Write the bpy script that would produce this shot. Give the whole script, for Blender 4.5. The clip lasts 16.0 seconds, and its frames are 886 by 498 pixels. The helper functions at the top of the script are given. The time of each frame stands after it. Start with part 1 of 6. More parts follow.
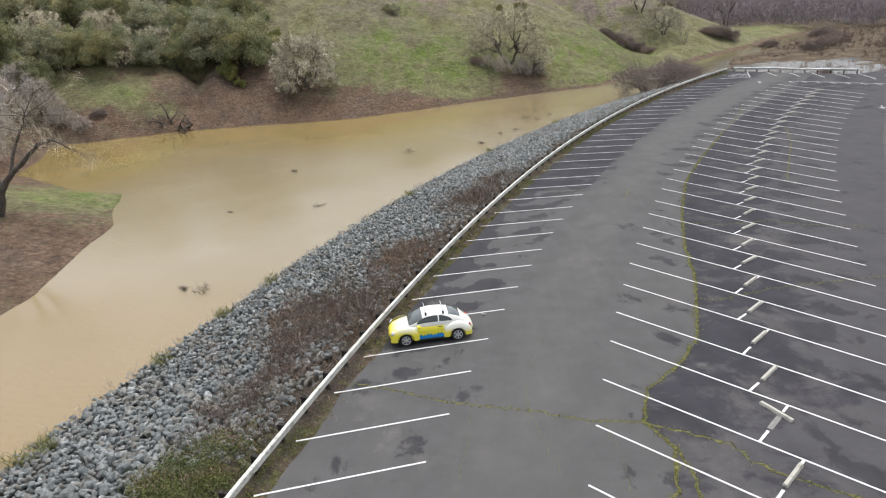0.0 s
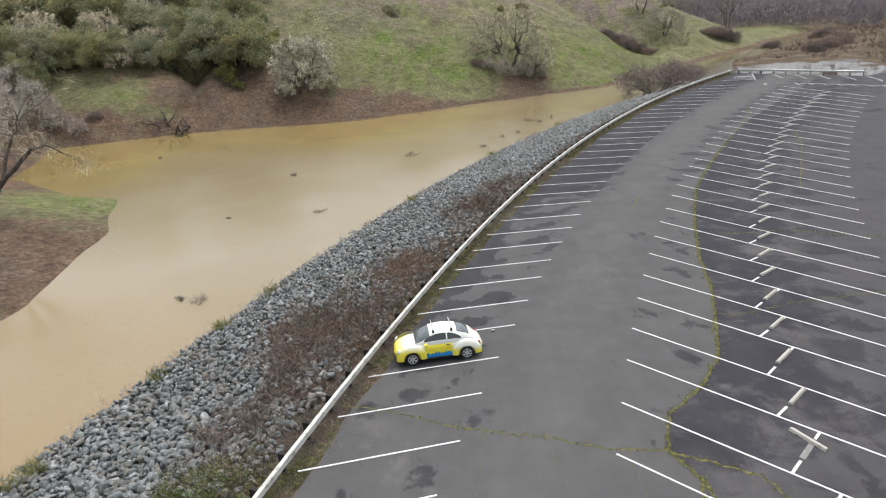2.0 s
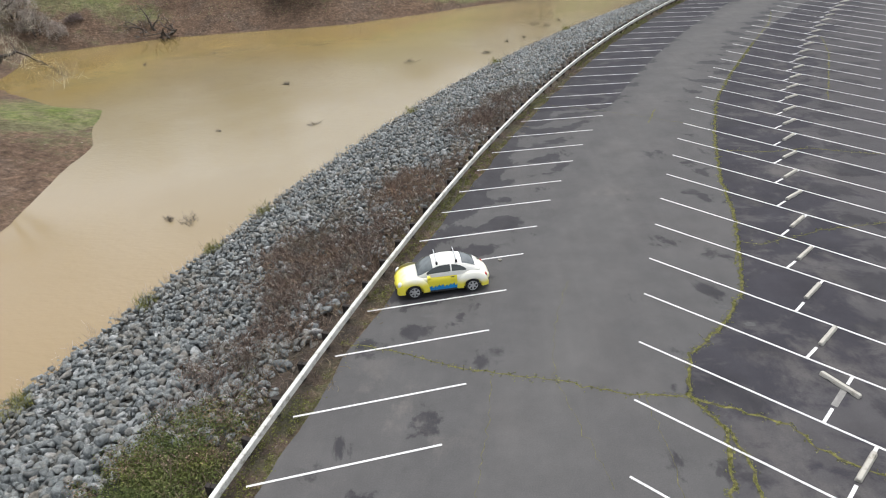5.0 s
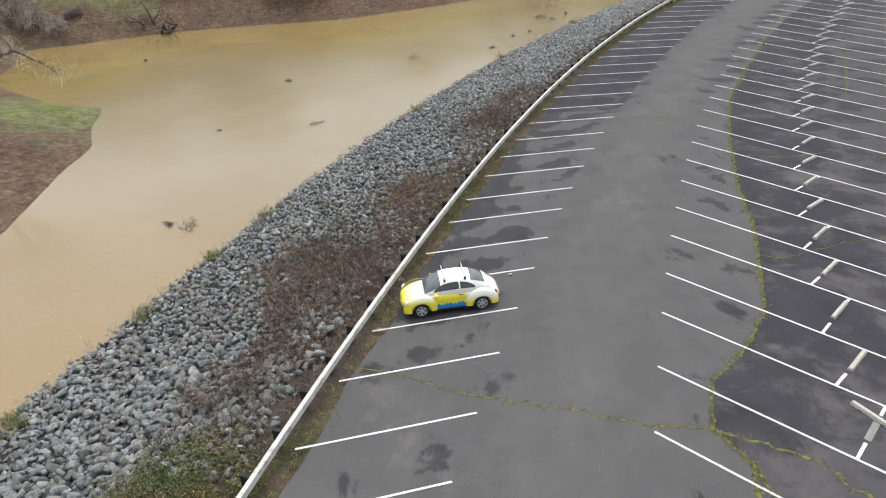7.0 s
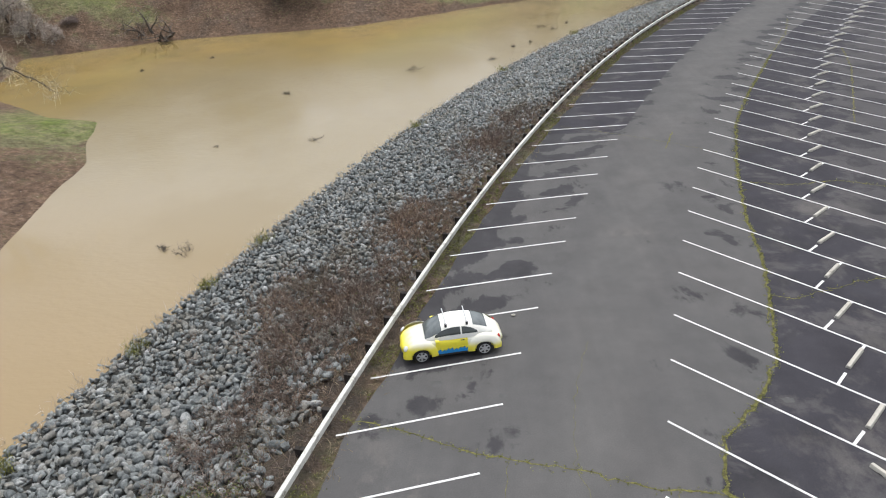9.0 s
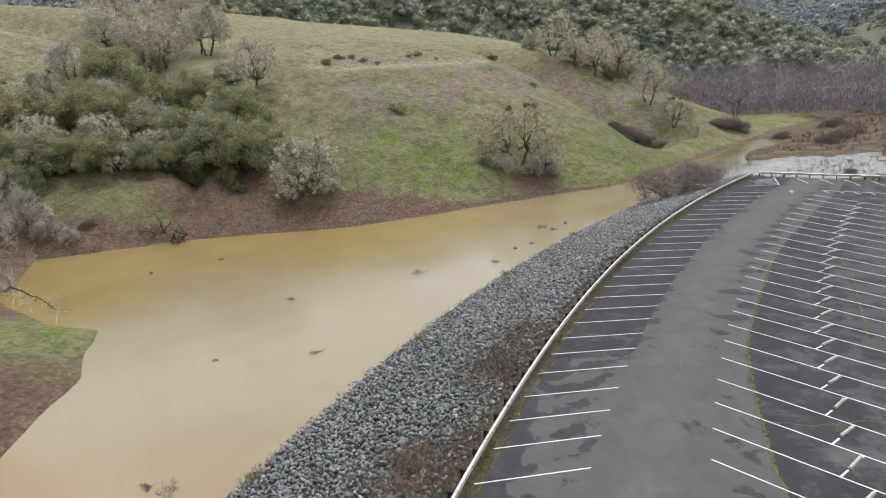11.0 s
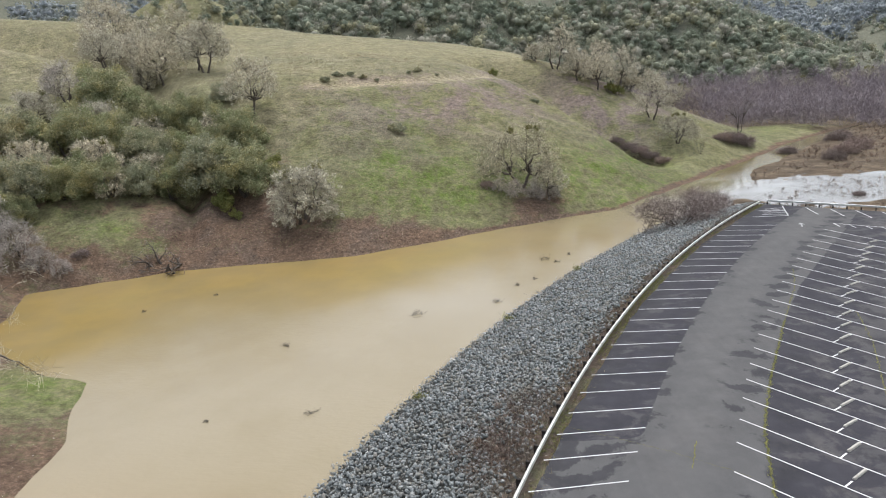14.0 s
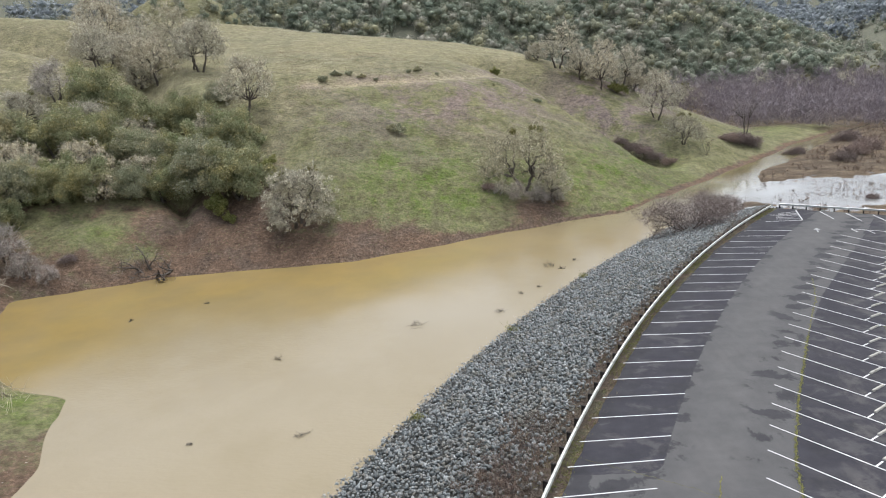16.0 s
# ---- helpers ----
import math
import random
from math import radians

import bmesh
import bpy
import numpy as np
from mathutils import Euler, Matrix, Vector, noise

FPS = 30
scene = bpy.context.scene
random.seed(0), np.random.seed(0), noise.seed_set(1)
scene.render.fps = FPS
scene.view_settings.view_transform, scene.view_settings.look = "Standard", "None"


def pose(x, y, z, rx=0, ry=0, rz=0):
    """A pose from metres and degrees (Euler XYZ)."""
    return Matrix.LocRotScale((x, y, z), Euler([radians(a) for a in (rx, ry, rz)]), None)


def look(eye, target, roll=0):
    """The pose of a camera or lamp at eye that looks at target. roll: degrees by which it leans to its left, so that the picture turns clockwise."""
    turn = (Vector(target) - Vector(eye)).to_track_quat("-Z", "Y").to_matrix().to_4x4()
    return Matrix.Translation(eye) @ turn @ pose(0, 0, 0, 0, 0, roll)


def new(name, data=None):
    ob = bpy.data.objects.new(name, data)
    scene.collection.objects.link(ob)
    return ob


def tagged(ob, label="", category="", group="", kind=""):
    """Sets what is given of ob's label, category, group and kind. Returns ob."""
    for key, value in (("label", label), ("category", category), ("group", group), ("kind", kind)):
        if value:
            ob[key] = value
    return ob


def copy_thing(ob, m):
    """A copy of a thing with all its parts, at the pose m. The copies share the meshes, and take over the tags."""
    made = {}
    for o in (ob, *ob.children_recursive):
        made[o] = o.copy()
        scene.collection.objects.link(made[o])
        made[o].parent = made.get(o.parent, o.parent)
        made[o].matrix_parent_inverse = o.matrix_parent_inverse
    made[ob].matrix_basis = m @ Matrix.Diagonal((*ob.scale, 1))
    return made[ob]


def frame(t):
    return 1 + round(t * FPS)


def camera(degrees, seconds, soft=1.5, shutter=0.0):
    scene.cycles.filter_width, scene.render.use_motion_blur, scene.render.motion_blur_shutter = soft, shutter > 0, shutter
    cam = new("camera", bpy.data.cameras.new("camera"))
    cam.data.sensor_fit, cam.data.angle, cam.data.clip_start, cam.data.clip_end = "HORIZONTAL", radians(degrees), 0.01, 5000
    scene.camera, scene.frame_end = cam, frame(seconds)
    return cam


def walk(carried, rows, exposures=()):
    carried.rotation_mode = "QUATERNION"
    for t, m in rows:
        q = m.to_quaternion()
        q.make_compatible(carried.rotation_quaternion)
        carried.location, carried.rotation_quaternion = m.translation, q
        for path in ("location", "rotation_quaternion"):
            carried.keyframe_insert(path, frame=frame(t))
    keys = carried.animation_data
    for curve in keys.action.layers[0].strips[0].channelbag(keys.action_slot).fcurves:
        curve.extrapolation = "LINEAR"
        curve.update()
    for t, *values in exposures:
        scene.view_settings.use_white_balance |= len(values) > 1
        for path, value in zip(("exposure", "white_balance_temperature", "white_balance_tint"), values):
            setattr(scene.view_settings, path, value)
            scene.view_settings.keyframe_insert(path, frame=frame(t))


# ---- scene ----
cam = camera(67.4, 16.0, soft=1.1)
# seconds, eye x, y, z, then yaw, pitch and lean in degrees
PATH = [
    (0, 1.452, -0.069, 15.569, 3.324, -20.861, -3.493),
    (0.5, 1.317, 0.282, 15.531, 3.244, -20.799, -3.495),
    (1, 1.237, 0.710, 15.585, 3.276, -20.825, -3.564),
    (1.5, 1.104, 1.035, 15.695, 3.286, -20.907, -3.443),
    (2, 0.963, 1.531, 15.645, 3.203, -20.825, -3.502),
    (2.5, 0.900, 1.962, 15.652, 3.215, -20.816, -3.557),
    (3, 0.877, 2.494, 15.411, 3.219, -20.809, -3.490),
    (3.5, 0.795, 2.881, 15.372, 3.240, -21.525, -3.511),
    (4, 0.780, 3.321, 15.484, 3.438, -22.458, -3.541),
    (4.5, 0.672, 3.698, 15.411, 3.485, -25.259, -3.553),
    (4.7, 0.669, 3.855, 15.376, 3.563, -26.868, -3.568),
    (5.25, 0.610, 4.284, 15.464, 3.682, -29.293, -3.638),
    (7, 0.423, 5.648, 15.745, 4.060, -29.443, -3.862),
    (7.5, 0.368, 5.814, 15.810, 3.986, -29.387, -3.671),
    (8, 0.330, 6.030, 15.954, 4.053, -29.473, -3.671),
    (9.6, 0.355, 8.336, 17.723, 3.896, -29.223, -3.795),
    (10.3, 0.371, 9.422, 18.903, 3.800, -23.768, -3.871),
    (10.5, 0.373, 9.620, 19.016, 3.653, -20.780, -3.856),
    (10.7, 0.341, 9.759, 19.214, 3.398, -17.935, -3.671),
    (11, 0.426, 9.960, 19.635, 3.291, -14.551, -3.762),
    (11.5, 0.540, 10.339, 20.528, 3.340, -14.538, -3.836),
    (12, 0.695, 10.835, 21.468, 3.404, -14.506, -3.876),
    (12.5, 0.619, 11.290, 22.381, 3.367, -14.543, -3.863),
    (13, 0.738, 11.866, 22.959, 3.420, -14.511, -3.910),
    (13.5, 0.779, 12.648, 23.526, 3.439, -14.508, -3.912),
    (14, 0.733, 13.649, 23.849, 3.433, -14.523, -3.923),
    (14.5, 0.689, 14.610, 23.842, 3.452, -14.520, -3.927),
    (15, 0.698, 15.614, 23.776, 3.479, -14.499, -3.936),
    (15.5, 0.609, 16.543, 23.776, 3.466, -14.524, -3.910),
    (16, 0.604, 17.661, 23.788, 3.493, -14.559, -3.936),
]


def flown(x, y, z, yaw, pitch, lean):
    a, b = radians(yaw), radians(pitch)
    way = Vector((-math.sin(a) * math.cos(b), math.cos(a) * math.cos(b), math.sin(b)))
    eye = Vector((x, y, z))
    return look(eye, eye + way, lean)


walk(cam, [(row[0], flown(*row[1:])) for row in PATH], [(0, 0.81, 6500, 10), (8, 0.81, 6500, 10), (10.5, 0.76, 6480, 10), (11.5, 0.77, 6440, 10), (12.5, 0.84, 6400, 10), (16, 0.90, 6280, 10)])

# ---- light: an overcast winter sky ----
world = bpy.data.worlds.new("overcast_sky")
scene.world = world
world.use_nodes = True
wn, wl = world.node_tree.nodes, world.node_tree.links
wn.clear()
sky = wn.new("ShaderNodeTexSky")
sky.sky_type = 'NISHITA'
sky.sun_disc = False
sky.sun_elevation = radians(74)
sky.sun_rotation = radians(10)
sky.air_density = 1.0
sky.dust_density = 3.0
grey = wn.new("ShaderNodeHueSaturation")
grey.inputs["Saturation"].default_value = 0.32
back = wn.new("ShaderNodeBackground")
back.inputs["Strength"].default_value = 0.15
wout = wn.new("ShaderNodeOutputWorld")
wl.new(sky.outputs[0], grey.inputs["Color"])
wl.new(grey.outputs[0], back.inputs["Color"])
wl.new(back.outputs[0], wout.inputs["Surface"])

sun_data = bpy.data.lights.new("sun", 'SUN')
sun_data.energy = 1.3
sun_data.angle = radians(45)
sun_data.color = (1.0, 0.98, 0.95)
sun = new("sun", sun_data)
sun.matrix_world = look((3, 18, 64), (0, 0, 0))

# ---- materials ----
def ramp_of(nt, fac, stops):
    n = nt.nodes.new("ShaderNodeValToRGB")
    n.color_ramp.interpolation = 'LINEAR'
    while len(n.color_ramp.elements) < len(stops):
        n.color_ramp.elements.new(0.5)
    for e, (p, c) in zip(n.color_ramp.elements, stops):
        e.position, e.color = p, (*c, 1)
    nt.links.new(fac, n.inputs[0])
    return n.outputs[0]


class Mat:
    """A node material, written from the surface's colour outwards."""

    def __init__(self, name, rough=0.9, metal=0.0, spec=0.3):
        self.m = bpy.data.materials.new(name)
        self.m.use_nodes = True
        self.nt = self.m.node_tree
        self.p = self.nt.nodes["Principled BSDF"]
        self.p.inputs["Roughness"].default_value = rough
        self.p.inputs["Metallic"].default_value = metal
        self.p.inputs["Specular IOR Level"].default_value = spec
        self.geo = self.nt.nodes.new("ShaderNodeNewGeometry")

    def noise(self, scale, detail=4, rough=0.6, stretch=None, w=None, distort=0.0):
        n = self.nt.nodes.new("ShaderNodeTexNoise")
        n.inputs["Scale"].default_value = scale
        n.inputs["Detail"].default_value = detail
        n.inputs["Roughness"].default_value = rough
        n.inputs["Distortion"].default_value = distort
        src = self.geo.outputs["Position"]
        if stretch:
            mp = self.nt.nodes.new("ShaderNodeMapping")
            mp.inputs["Scale"].default_value = stretch
            if w:
                mp.inputs["Rotation"].default_value = w
            self.nt.links.new(src, mp.inputs[0])
            src = mp.outputs[0]
        self.nt.links.new(src, n.inputs["Vector"])
        return n.outputs[0]

    def attr(self, name):
        n = self.nt.nodes.new("ShaderNodeAttribute")
        n.attribute_name = name
        return n.outputs["Fac"]

    def random(self):
        return self.nt.nodes.new("ShaderNodeObjectInfo").outputs["Random"]

    def island(self):
        return self.geo.outputs["Random Per Island"]

    def math(self, op, a, b=None, c=None, clamp=False):
        n = self.nt.nodes.new("ShaderNodeMath")
        n.operation, n.use_clamp = op, clamp
        for i, v in enumerate((a, b, c)):
            if v is None:
                continue
            if isinstance(v, (int, float)):
                n.inputs[i].default_value = v
            else:
                self.nt.links.new(v, n.inputs[i])
        return n.outputs[0]

    def step(self, v, lo, hi):
        n = self.nt.nodes.new("ShaderNodeMapRange")
        n.interpolation_type = 'SMOOTHSTEP'
        n.inputs[1].default_value, n.inputs[2].default_value = lo, hi
        self.nt.links.new(v, n.inputs[0])
        return n.outputs[0]

    def ramp(self, fac, *stops):
        return ramp_of(self.nt, fac, stops)

    def mix(self, fac, a, b, kind='MIX'):
        n = self.nt.nodes.new("ShaderNodeMix")
        n.data_type, n.blend_type = 'RGBA', kind
        for sock, v in ((n.inputs[0], fac), (n.inputs[6], a), (n.inputs[7], b)):
            if isinstance(v, tuple):
                sock.default_value = (*v, 1)
            elif isinstance(v, (int, float)):
                sock.default_value = v
            else:
                self.nt.links.new(v, sock)
        return n.outputs[2]

    def colour(self, c):
        if isinstance(c, tuple):
            self.p.inputs["Base Color"].default_value = (*c, 1)
        else:
            self.nt.links.new(c, self.p.inputs["Base Color"])
        return self

    def rough(self, v):
        self.nt.links.new(v, self.p.inputs["Roughness"])
        return self

    def bump(self, h, strength=0.5, dist=0.05):
        n = self.nt.nodes.new("ShaderNodeBump")
        n.inputs["Strength"].default_value = strength
        n.inputs["Distance"].default_value = dist
        self.nt.links.new(h, n.inputs["Height"])
        self.nt.links.new(n.outputs[0], self.p.inputs["Normal"])
        return self


def plain(name, col, rough=0.6, metal=0.0, spec=0.4, vary=0.12, scale=3.0):
    k = Mat(name, rough, metal, spec)
    dark = tuple(v * (1 - vary) for v in col)
    light = tuple(min(1, v * (1 + vary)) for v in col)
    return k.colour(k.ramp(k.noise(scale), (0.3, dark), (0.7, light))).m


def ground_material():
    k = Mat("hillside_grass_and_soil", 0.95, spec=0.15)
    big, mid, fine = k.noise(0.035, 5), k.noise(0.22, 6, 0.65), k.noise(2.2, 6, 0.7)
    grit = k.noise(1.5, 7, 0.9)
    streak = k.noise(0.9, 5, 0.7, stretch=(1.0, 0.35, 2.2))
    # sheep-track ledges that follow the contours
    ledge = k.noise(0.8, 6, 0.72, stretch=(0.6, 0.6, 2.0), distort=0.6)
    grass = k.ramp(mid, (0.28, (0.098, 0.1, 0.05)), (0.5, (0.165, 0.163, 0.085)), (0.72, (0.232, 0.22, 0.138)))
    green = k.ramp(fine, (0.3, (0.07, 0.108, 0.02)), (0.7, (0.14, 0.19, 0.045)))
    lush = k.math('MULTIPLY', k.attr("lush"), k.step(k.math('ADD', k.math('MULTIPLY', mid, 0.6), k.math('MULTIPLY', k.noise(0.6, 6, 0.75), 0.4)), 0.42, 0.6))
    grass = k.mix(lush, grass, green)
    litter = k.ramp(streak, (0.3, (0.135, 0.107, 0.096)), (0.7, (0.245, 0.2, 0.182)))
    patch = k.math('MULTIPLY', k.step(k.noise(0.10, 7, 0.75), 0.41, 0.56), k.attr("dry"), clamp=True)
    grass = k.mix(k.math('MULTIPLY', patch, 0.95), grass, litter)
    soil = k.ramp(fine, (0.25, (0.07, 0.047, 0.034)), (0.5, (0.132, 0.09, 0.064)), (0.8, (0.225, 0.165, 0.122)))
    soil = k.mix(k.math('MULTIPLY', k.step(k.noise(0.16, 5, 0.6), 0.46, 0.62), 0.55), soil, k.mix(1.0, soil, (0.82, 0.95, 1.08), 'MULTIPLY'))
    edge = k.math('ADD', k.attr("soil"), k.math('MULTIPLY', k.math('SUBTRACT', mid, 0.5), 2.1))
    edge = k.math('ADD', edge, k.math('MULTIPLY', k.math('SUBTRACT', fine, 0.5), 0.9))
    bare = k.step(edge, 0.25, 0.75)
    col = k.mix(bare, grass, soil)
    # scattered pale stones on the bare banks
    col = k.mix(k.math('MULTIPLY', k.step(k.noise(3.4, 3, 0.5), 0.70, 0.74), bare), col, (0.36, 0.33, 0.29))
    col = k.mix(k.math('MULTIPLY', k.attr("track"), k.step(fine, 0.3, 0.6)), col, (0.33, 0.285, 0.2))
    rough_turf = k.noise(0.5, 7, 0.72, stretch=(1, 0.8, 1.3))
    col = k.mix(1.0, col, k.ramp(rough_turf, (0.36, (0.72, 0.71, 0.7)), (0.52, (1.0, 1.0, 1.0)), (0.66, (1.16, 1.14, 1.1))), 'MULTIPLY')
    col = k.mix(1.0, col, k.ramp(ledge, (0.36, (0.84, 0.84, 0.84)), (0.5, (1.0, 1.0, 1.0)), (0.64, (1.12, 1.11, 1.1))), 'MULTIPLY')
    marsh = k.ramp(mid, (0.3, (0.052, 0.041, 0.03)), (0.5, (0.1, 0.076, 0.053)), (0.7, (0.168, 0.134, 0.095)))
    col = k.mix(k.attr("marsh"), col, marsh)
    # floor of the far woods, its colour lightened to carry haze
    wood = k.ramp(mid, (0.3, (0.09, 0.098, 0.075)), (0.7, (0.15, 0.15, 0.115)))
    col = k.mix(k.attr("wood"), col, wood)
    col = k.mix(1.0, col, k.ramp(grit, (0.38, (0.62, 0.62, 0.61)), (0.5, (1.0, 1.0, 1.0)), (0.62, (1.38, 1.36, 1.32))), 'MULTIPLY')
    # near-black tone: shade between boulders painted in, and dark verge soil
    gap_shade_and_soil = k.ramp(k.noise(5.0, 4, 0.8), (0.3, (0.022, 0.023, 0.022)), (0.7, (0.065, 0.066, 0.062)))
    col = k.mix(k.attr("gap_shade_and_soil"), col, gap_shade_and_soil)
    col = k.mix(k.math('MULTIPLY', k.step(big, 0.35, 0.65), 0.35), col, k.mix(1.0, col, (1.25, 1.18, 1.05), 'MULTIPLY'))
    h = k.math('ADD', k.math('ADD', k.math('MULTIPLY', streak, 0.6), fine), k.math('MULTIPLY', ledge, 1.4))
    return k.colour(col).bump(h, 0.9, 0.4).m


def asphalt_material():
    k = Mat("worn_asphalt", 0.92, spec=0.15)
    grain, mid, big = k.noise(22, 5, 0.75), k.noise(0.6, 6, 0.65), k.noise(0.12, 4)
    speck = k.noise(3.2, 6, 0.8)
    base = k.ramp(mid, (0.3, (0.08, 0.079, 0.079)), (0.7, (0.1, 0.0985, 0.098)))
    # old grey top coat, streaked along the lane by tyres
    tracks = k.noise(0.55, 5, 0.6, stretch=(2.6, 0.16, 1.0), w=(0, 0, 0.30))
    base = k.mix(k.math('MULTIPLY', k.step(tracks, 0.38, 0.66), 0.22), base, k.mix(1.0, base, (1.2, 1.19, 1.17), 'MULTIPLY'))
    seal = k.ramp(mid, (0.3, (0.034, 0.033, 0.039)), (0.7, (0.05, 0.049, 0.057)))
    ragged = k.math('MULTIPLY', k.math('SUBTRACT', k.noise(0.7, 7, 0.7), 0.5), 0.42)
    sealed = k.step(k.math('ADD', k.attr("seal"), ragged), 0.46, 0.52)
    # the coat has gone pale where water stood and dried
    dried = k.step(k.math('ADD', k.noise(0.26, 7, 0.7, stretch=(1.0, 1.4, 1.0), distort=0.4), k.math('MULTIPLY', k.attr("worn"), 0.26)), 0.52, 0.62)
    seal = k.mix(k.math('MULTIPLY', dried, 0.7), seal, k.mix(1.0, base, (0.92, 0.9, 0.92), 'MULTIPLY'))
    col = k.mix(sealed, base, seal)
    col = k.mix(k.math('MULTIPLY', k.step(k.noise(0.2, 6, 0.65, stretch=(1.3, 0.7, 1)), 0.46, 0.64), 0.2), col, k.mix(1.0, col, (1.26, 1.2, 1.17), 'MULTIPLY'))
    # damp stains with ragged edges in the parking bays
    stain_n = k.noise(0.42, 9, 0.64, stretch=(1.0, 0.8, 1.0), distort=0.3)
    damp = k.math('MULTIPLY', k.step(k.math('ADD', stain_n, k.math('MULTIPLY', k.attr("bay"), 0.34)), 0.60, 0.67), k.attr("bays"), clamp=True)
    col = k.mix(k.math('MULTIPLY', damp, 0.85), col, k.ramp(mid, (0.35, (0.026, 0.0255, 0.029)), (0.65, (0.042, 0.041, 0.046))))
    # pale dried silt
    silt_or_reflection = k.math('MULTIPLY', k.step(k.noise(0.3, 7, 0.72, stretch=(1.2, 0.8, 1)), 0.50, 0.66), k.attr("silt_or_reflection"), clamp=True)
    col = k.mix(k.math('MULTIPLY', silt_or_reflection, 0.75), col, (0.15, 0.14, 0.13))
    wheel = k.math('MULTIPLY', k.attr("lane"), k.math('ADD', 0.25, k.math('MULTIPLY', k.step(big, 0.35, 0.65), 0.35)))
    col = k.mix(wheel, col, k.mix(1.0, col, (1.22, 1.21, 1.19), 'MULTIPLY'))
    col = k.mix(k.step(grain, 0.35, 0.7), k.mix(1.0, col, (0.82, 0.82, 0.82), 'MULTIPLY'), col)
    col = k.mix(k.step(speck, 0.62, 0.74), col, k.mix(1.0, col, (0.72, 0.72, 0.73), 'MULTIPLY'))
    k.rough(k.ramp(damp, (0, (0.93, 0.93, 0.93)), (1, (0.78, 0.78, 0.78))))
    return k.colour(col).bump(grain, 0.35, 0.02).m


def water_material():
    k = Mat("muddy_flood_water", 0.05, spec=0.5)
    k.p.inputs["IOR"].default_value = 1.33
    big, mid = k.noise(0.018, 4), k.noise(0.06, 5)
    col = k.ramp(big, (0.35, (0.212, 0.172, 0.1)), (0.65, (0.238, 0.2, 0.13)))
    col = k.mix(k.math('MULTIPLY', k.step(mid, 0.38, 0.62), 0.5), col, (0.262, 0.222, 0.148))
    # ochre along the far shore: the hill's reflection, painted into the water colour
    silt_or_reflection = k.ramp(k.noise(0.16, 5, 0.65), (0.35, (0.2, 0.146, 0.05)), (0.65, (0.25, 0.172, 0.048)))
    col = k.mix(k.math('MULTIPLY', k.attr("cove"), 0.75), col, silt_or_reflection)
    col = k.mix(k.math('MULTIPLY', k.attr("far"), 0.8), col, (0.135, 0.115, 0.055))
    # warmer orange tan towards the near end
    col = k.mix(k.math('MULTIPLY', k.attr("near_warm"), 0.75), col, (0.258, 0.186, 0.098))
    # marsh pool and channel mouth: sky glare painted as a pale grey base colour
    col = k.mix(k.attr("clear"), col, (0.2, 0.195, 0.185))
    # catspaws: a fine chop where the breeze reaches, still water in the cove
    breeze = k.math('MULTIPLY', k.step(k.noise(0.03, 3), 0.34, 0.6), k.math('SUBTRACT', 1.0, k.math('MULTIPLY', k.attr("cove"), 0.9)))
    chop = k.math('MULTIPLY', k.noise(1.5, 4, 0.65, stretch=(0.75, 1.5, 1), w=(0, 0, 0.2)), k.math('ADD', k.math('MULTIPLY', breeze, 0.75), 0.06))
    h = k.math('ADD', chop, k.math('MULTIPLY', k.noise(0.3, 2), 0.12))
    return k.colour(col).bump(h, 0.24, 0.22).m


def rock_material():
    k = Mat("quarried_rock", 0.95, spec=0.15)
    r = k.island()
    base = k.ramp(r, (0.0, (0.125, 0.135, 0.136)), (0.3, (0.21, 0.226, 0.226)), (0.6, (0.3, 0.318, 0.315)),
                  (0.8, (0.235, 0.22, 0.196)), (0.92, (0.33, 0.345, 0.343)), (1.0, (0.42, 0.425, 0.42)))
    v = k.noise(5.0, 6, 0.75)
    col = k.mix(1.0, base, k.ramp(v, (0.36, (0.52, 0.54, 0.55)), (0.52, (0.95, 0.96, 0.96)), (0.66, (1.26, 1.26, 1.24))), 'MULTIPLY')
    col = k.mix(k.math('MULTIPLY', k.step(k.noise(0.45, 6, 0.75), 0.5, 0.64), 0.65), col, (0.185, 0.17, 0.138))
    return k.colour(col).bump(k.noise(6, 6, 0.8), 0.9, 0.12).m


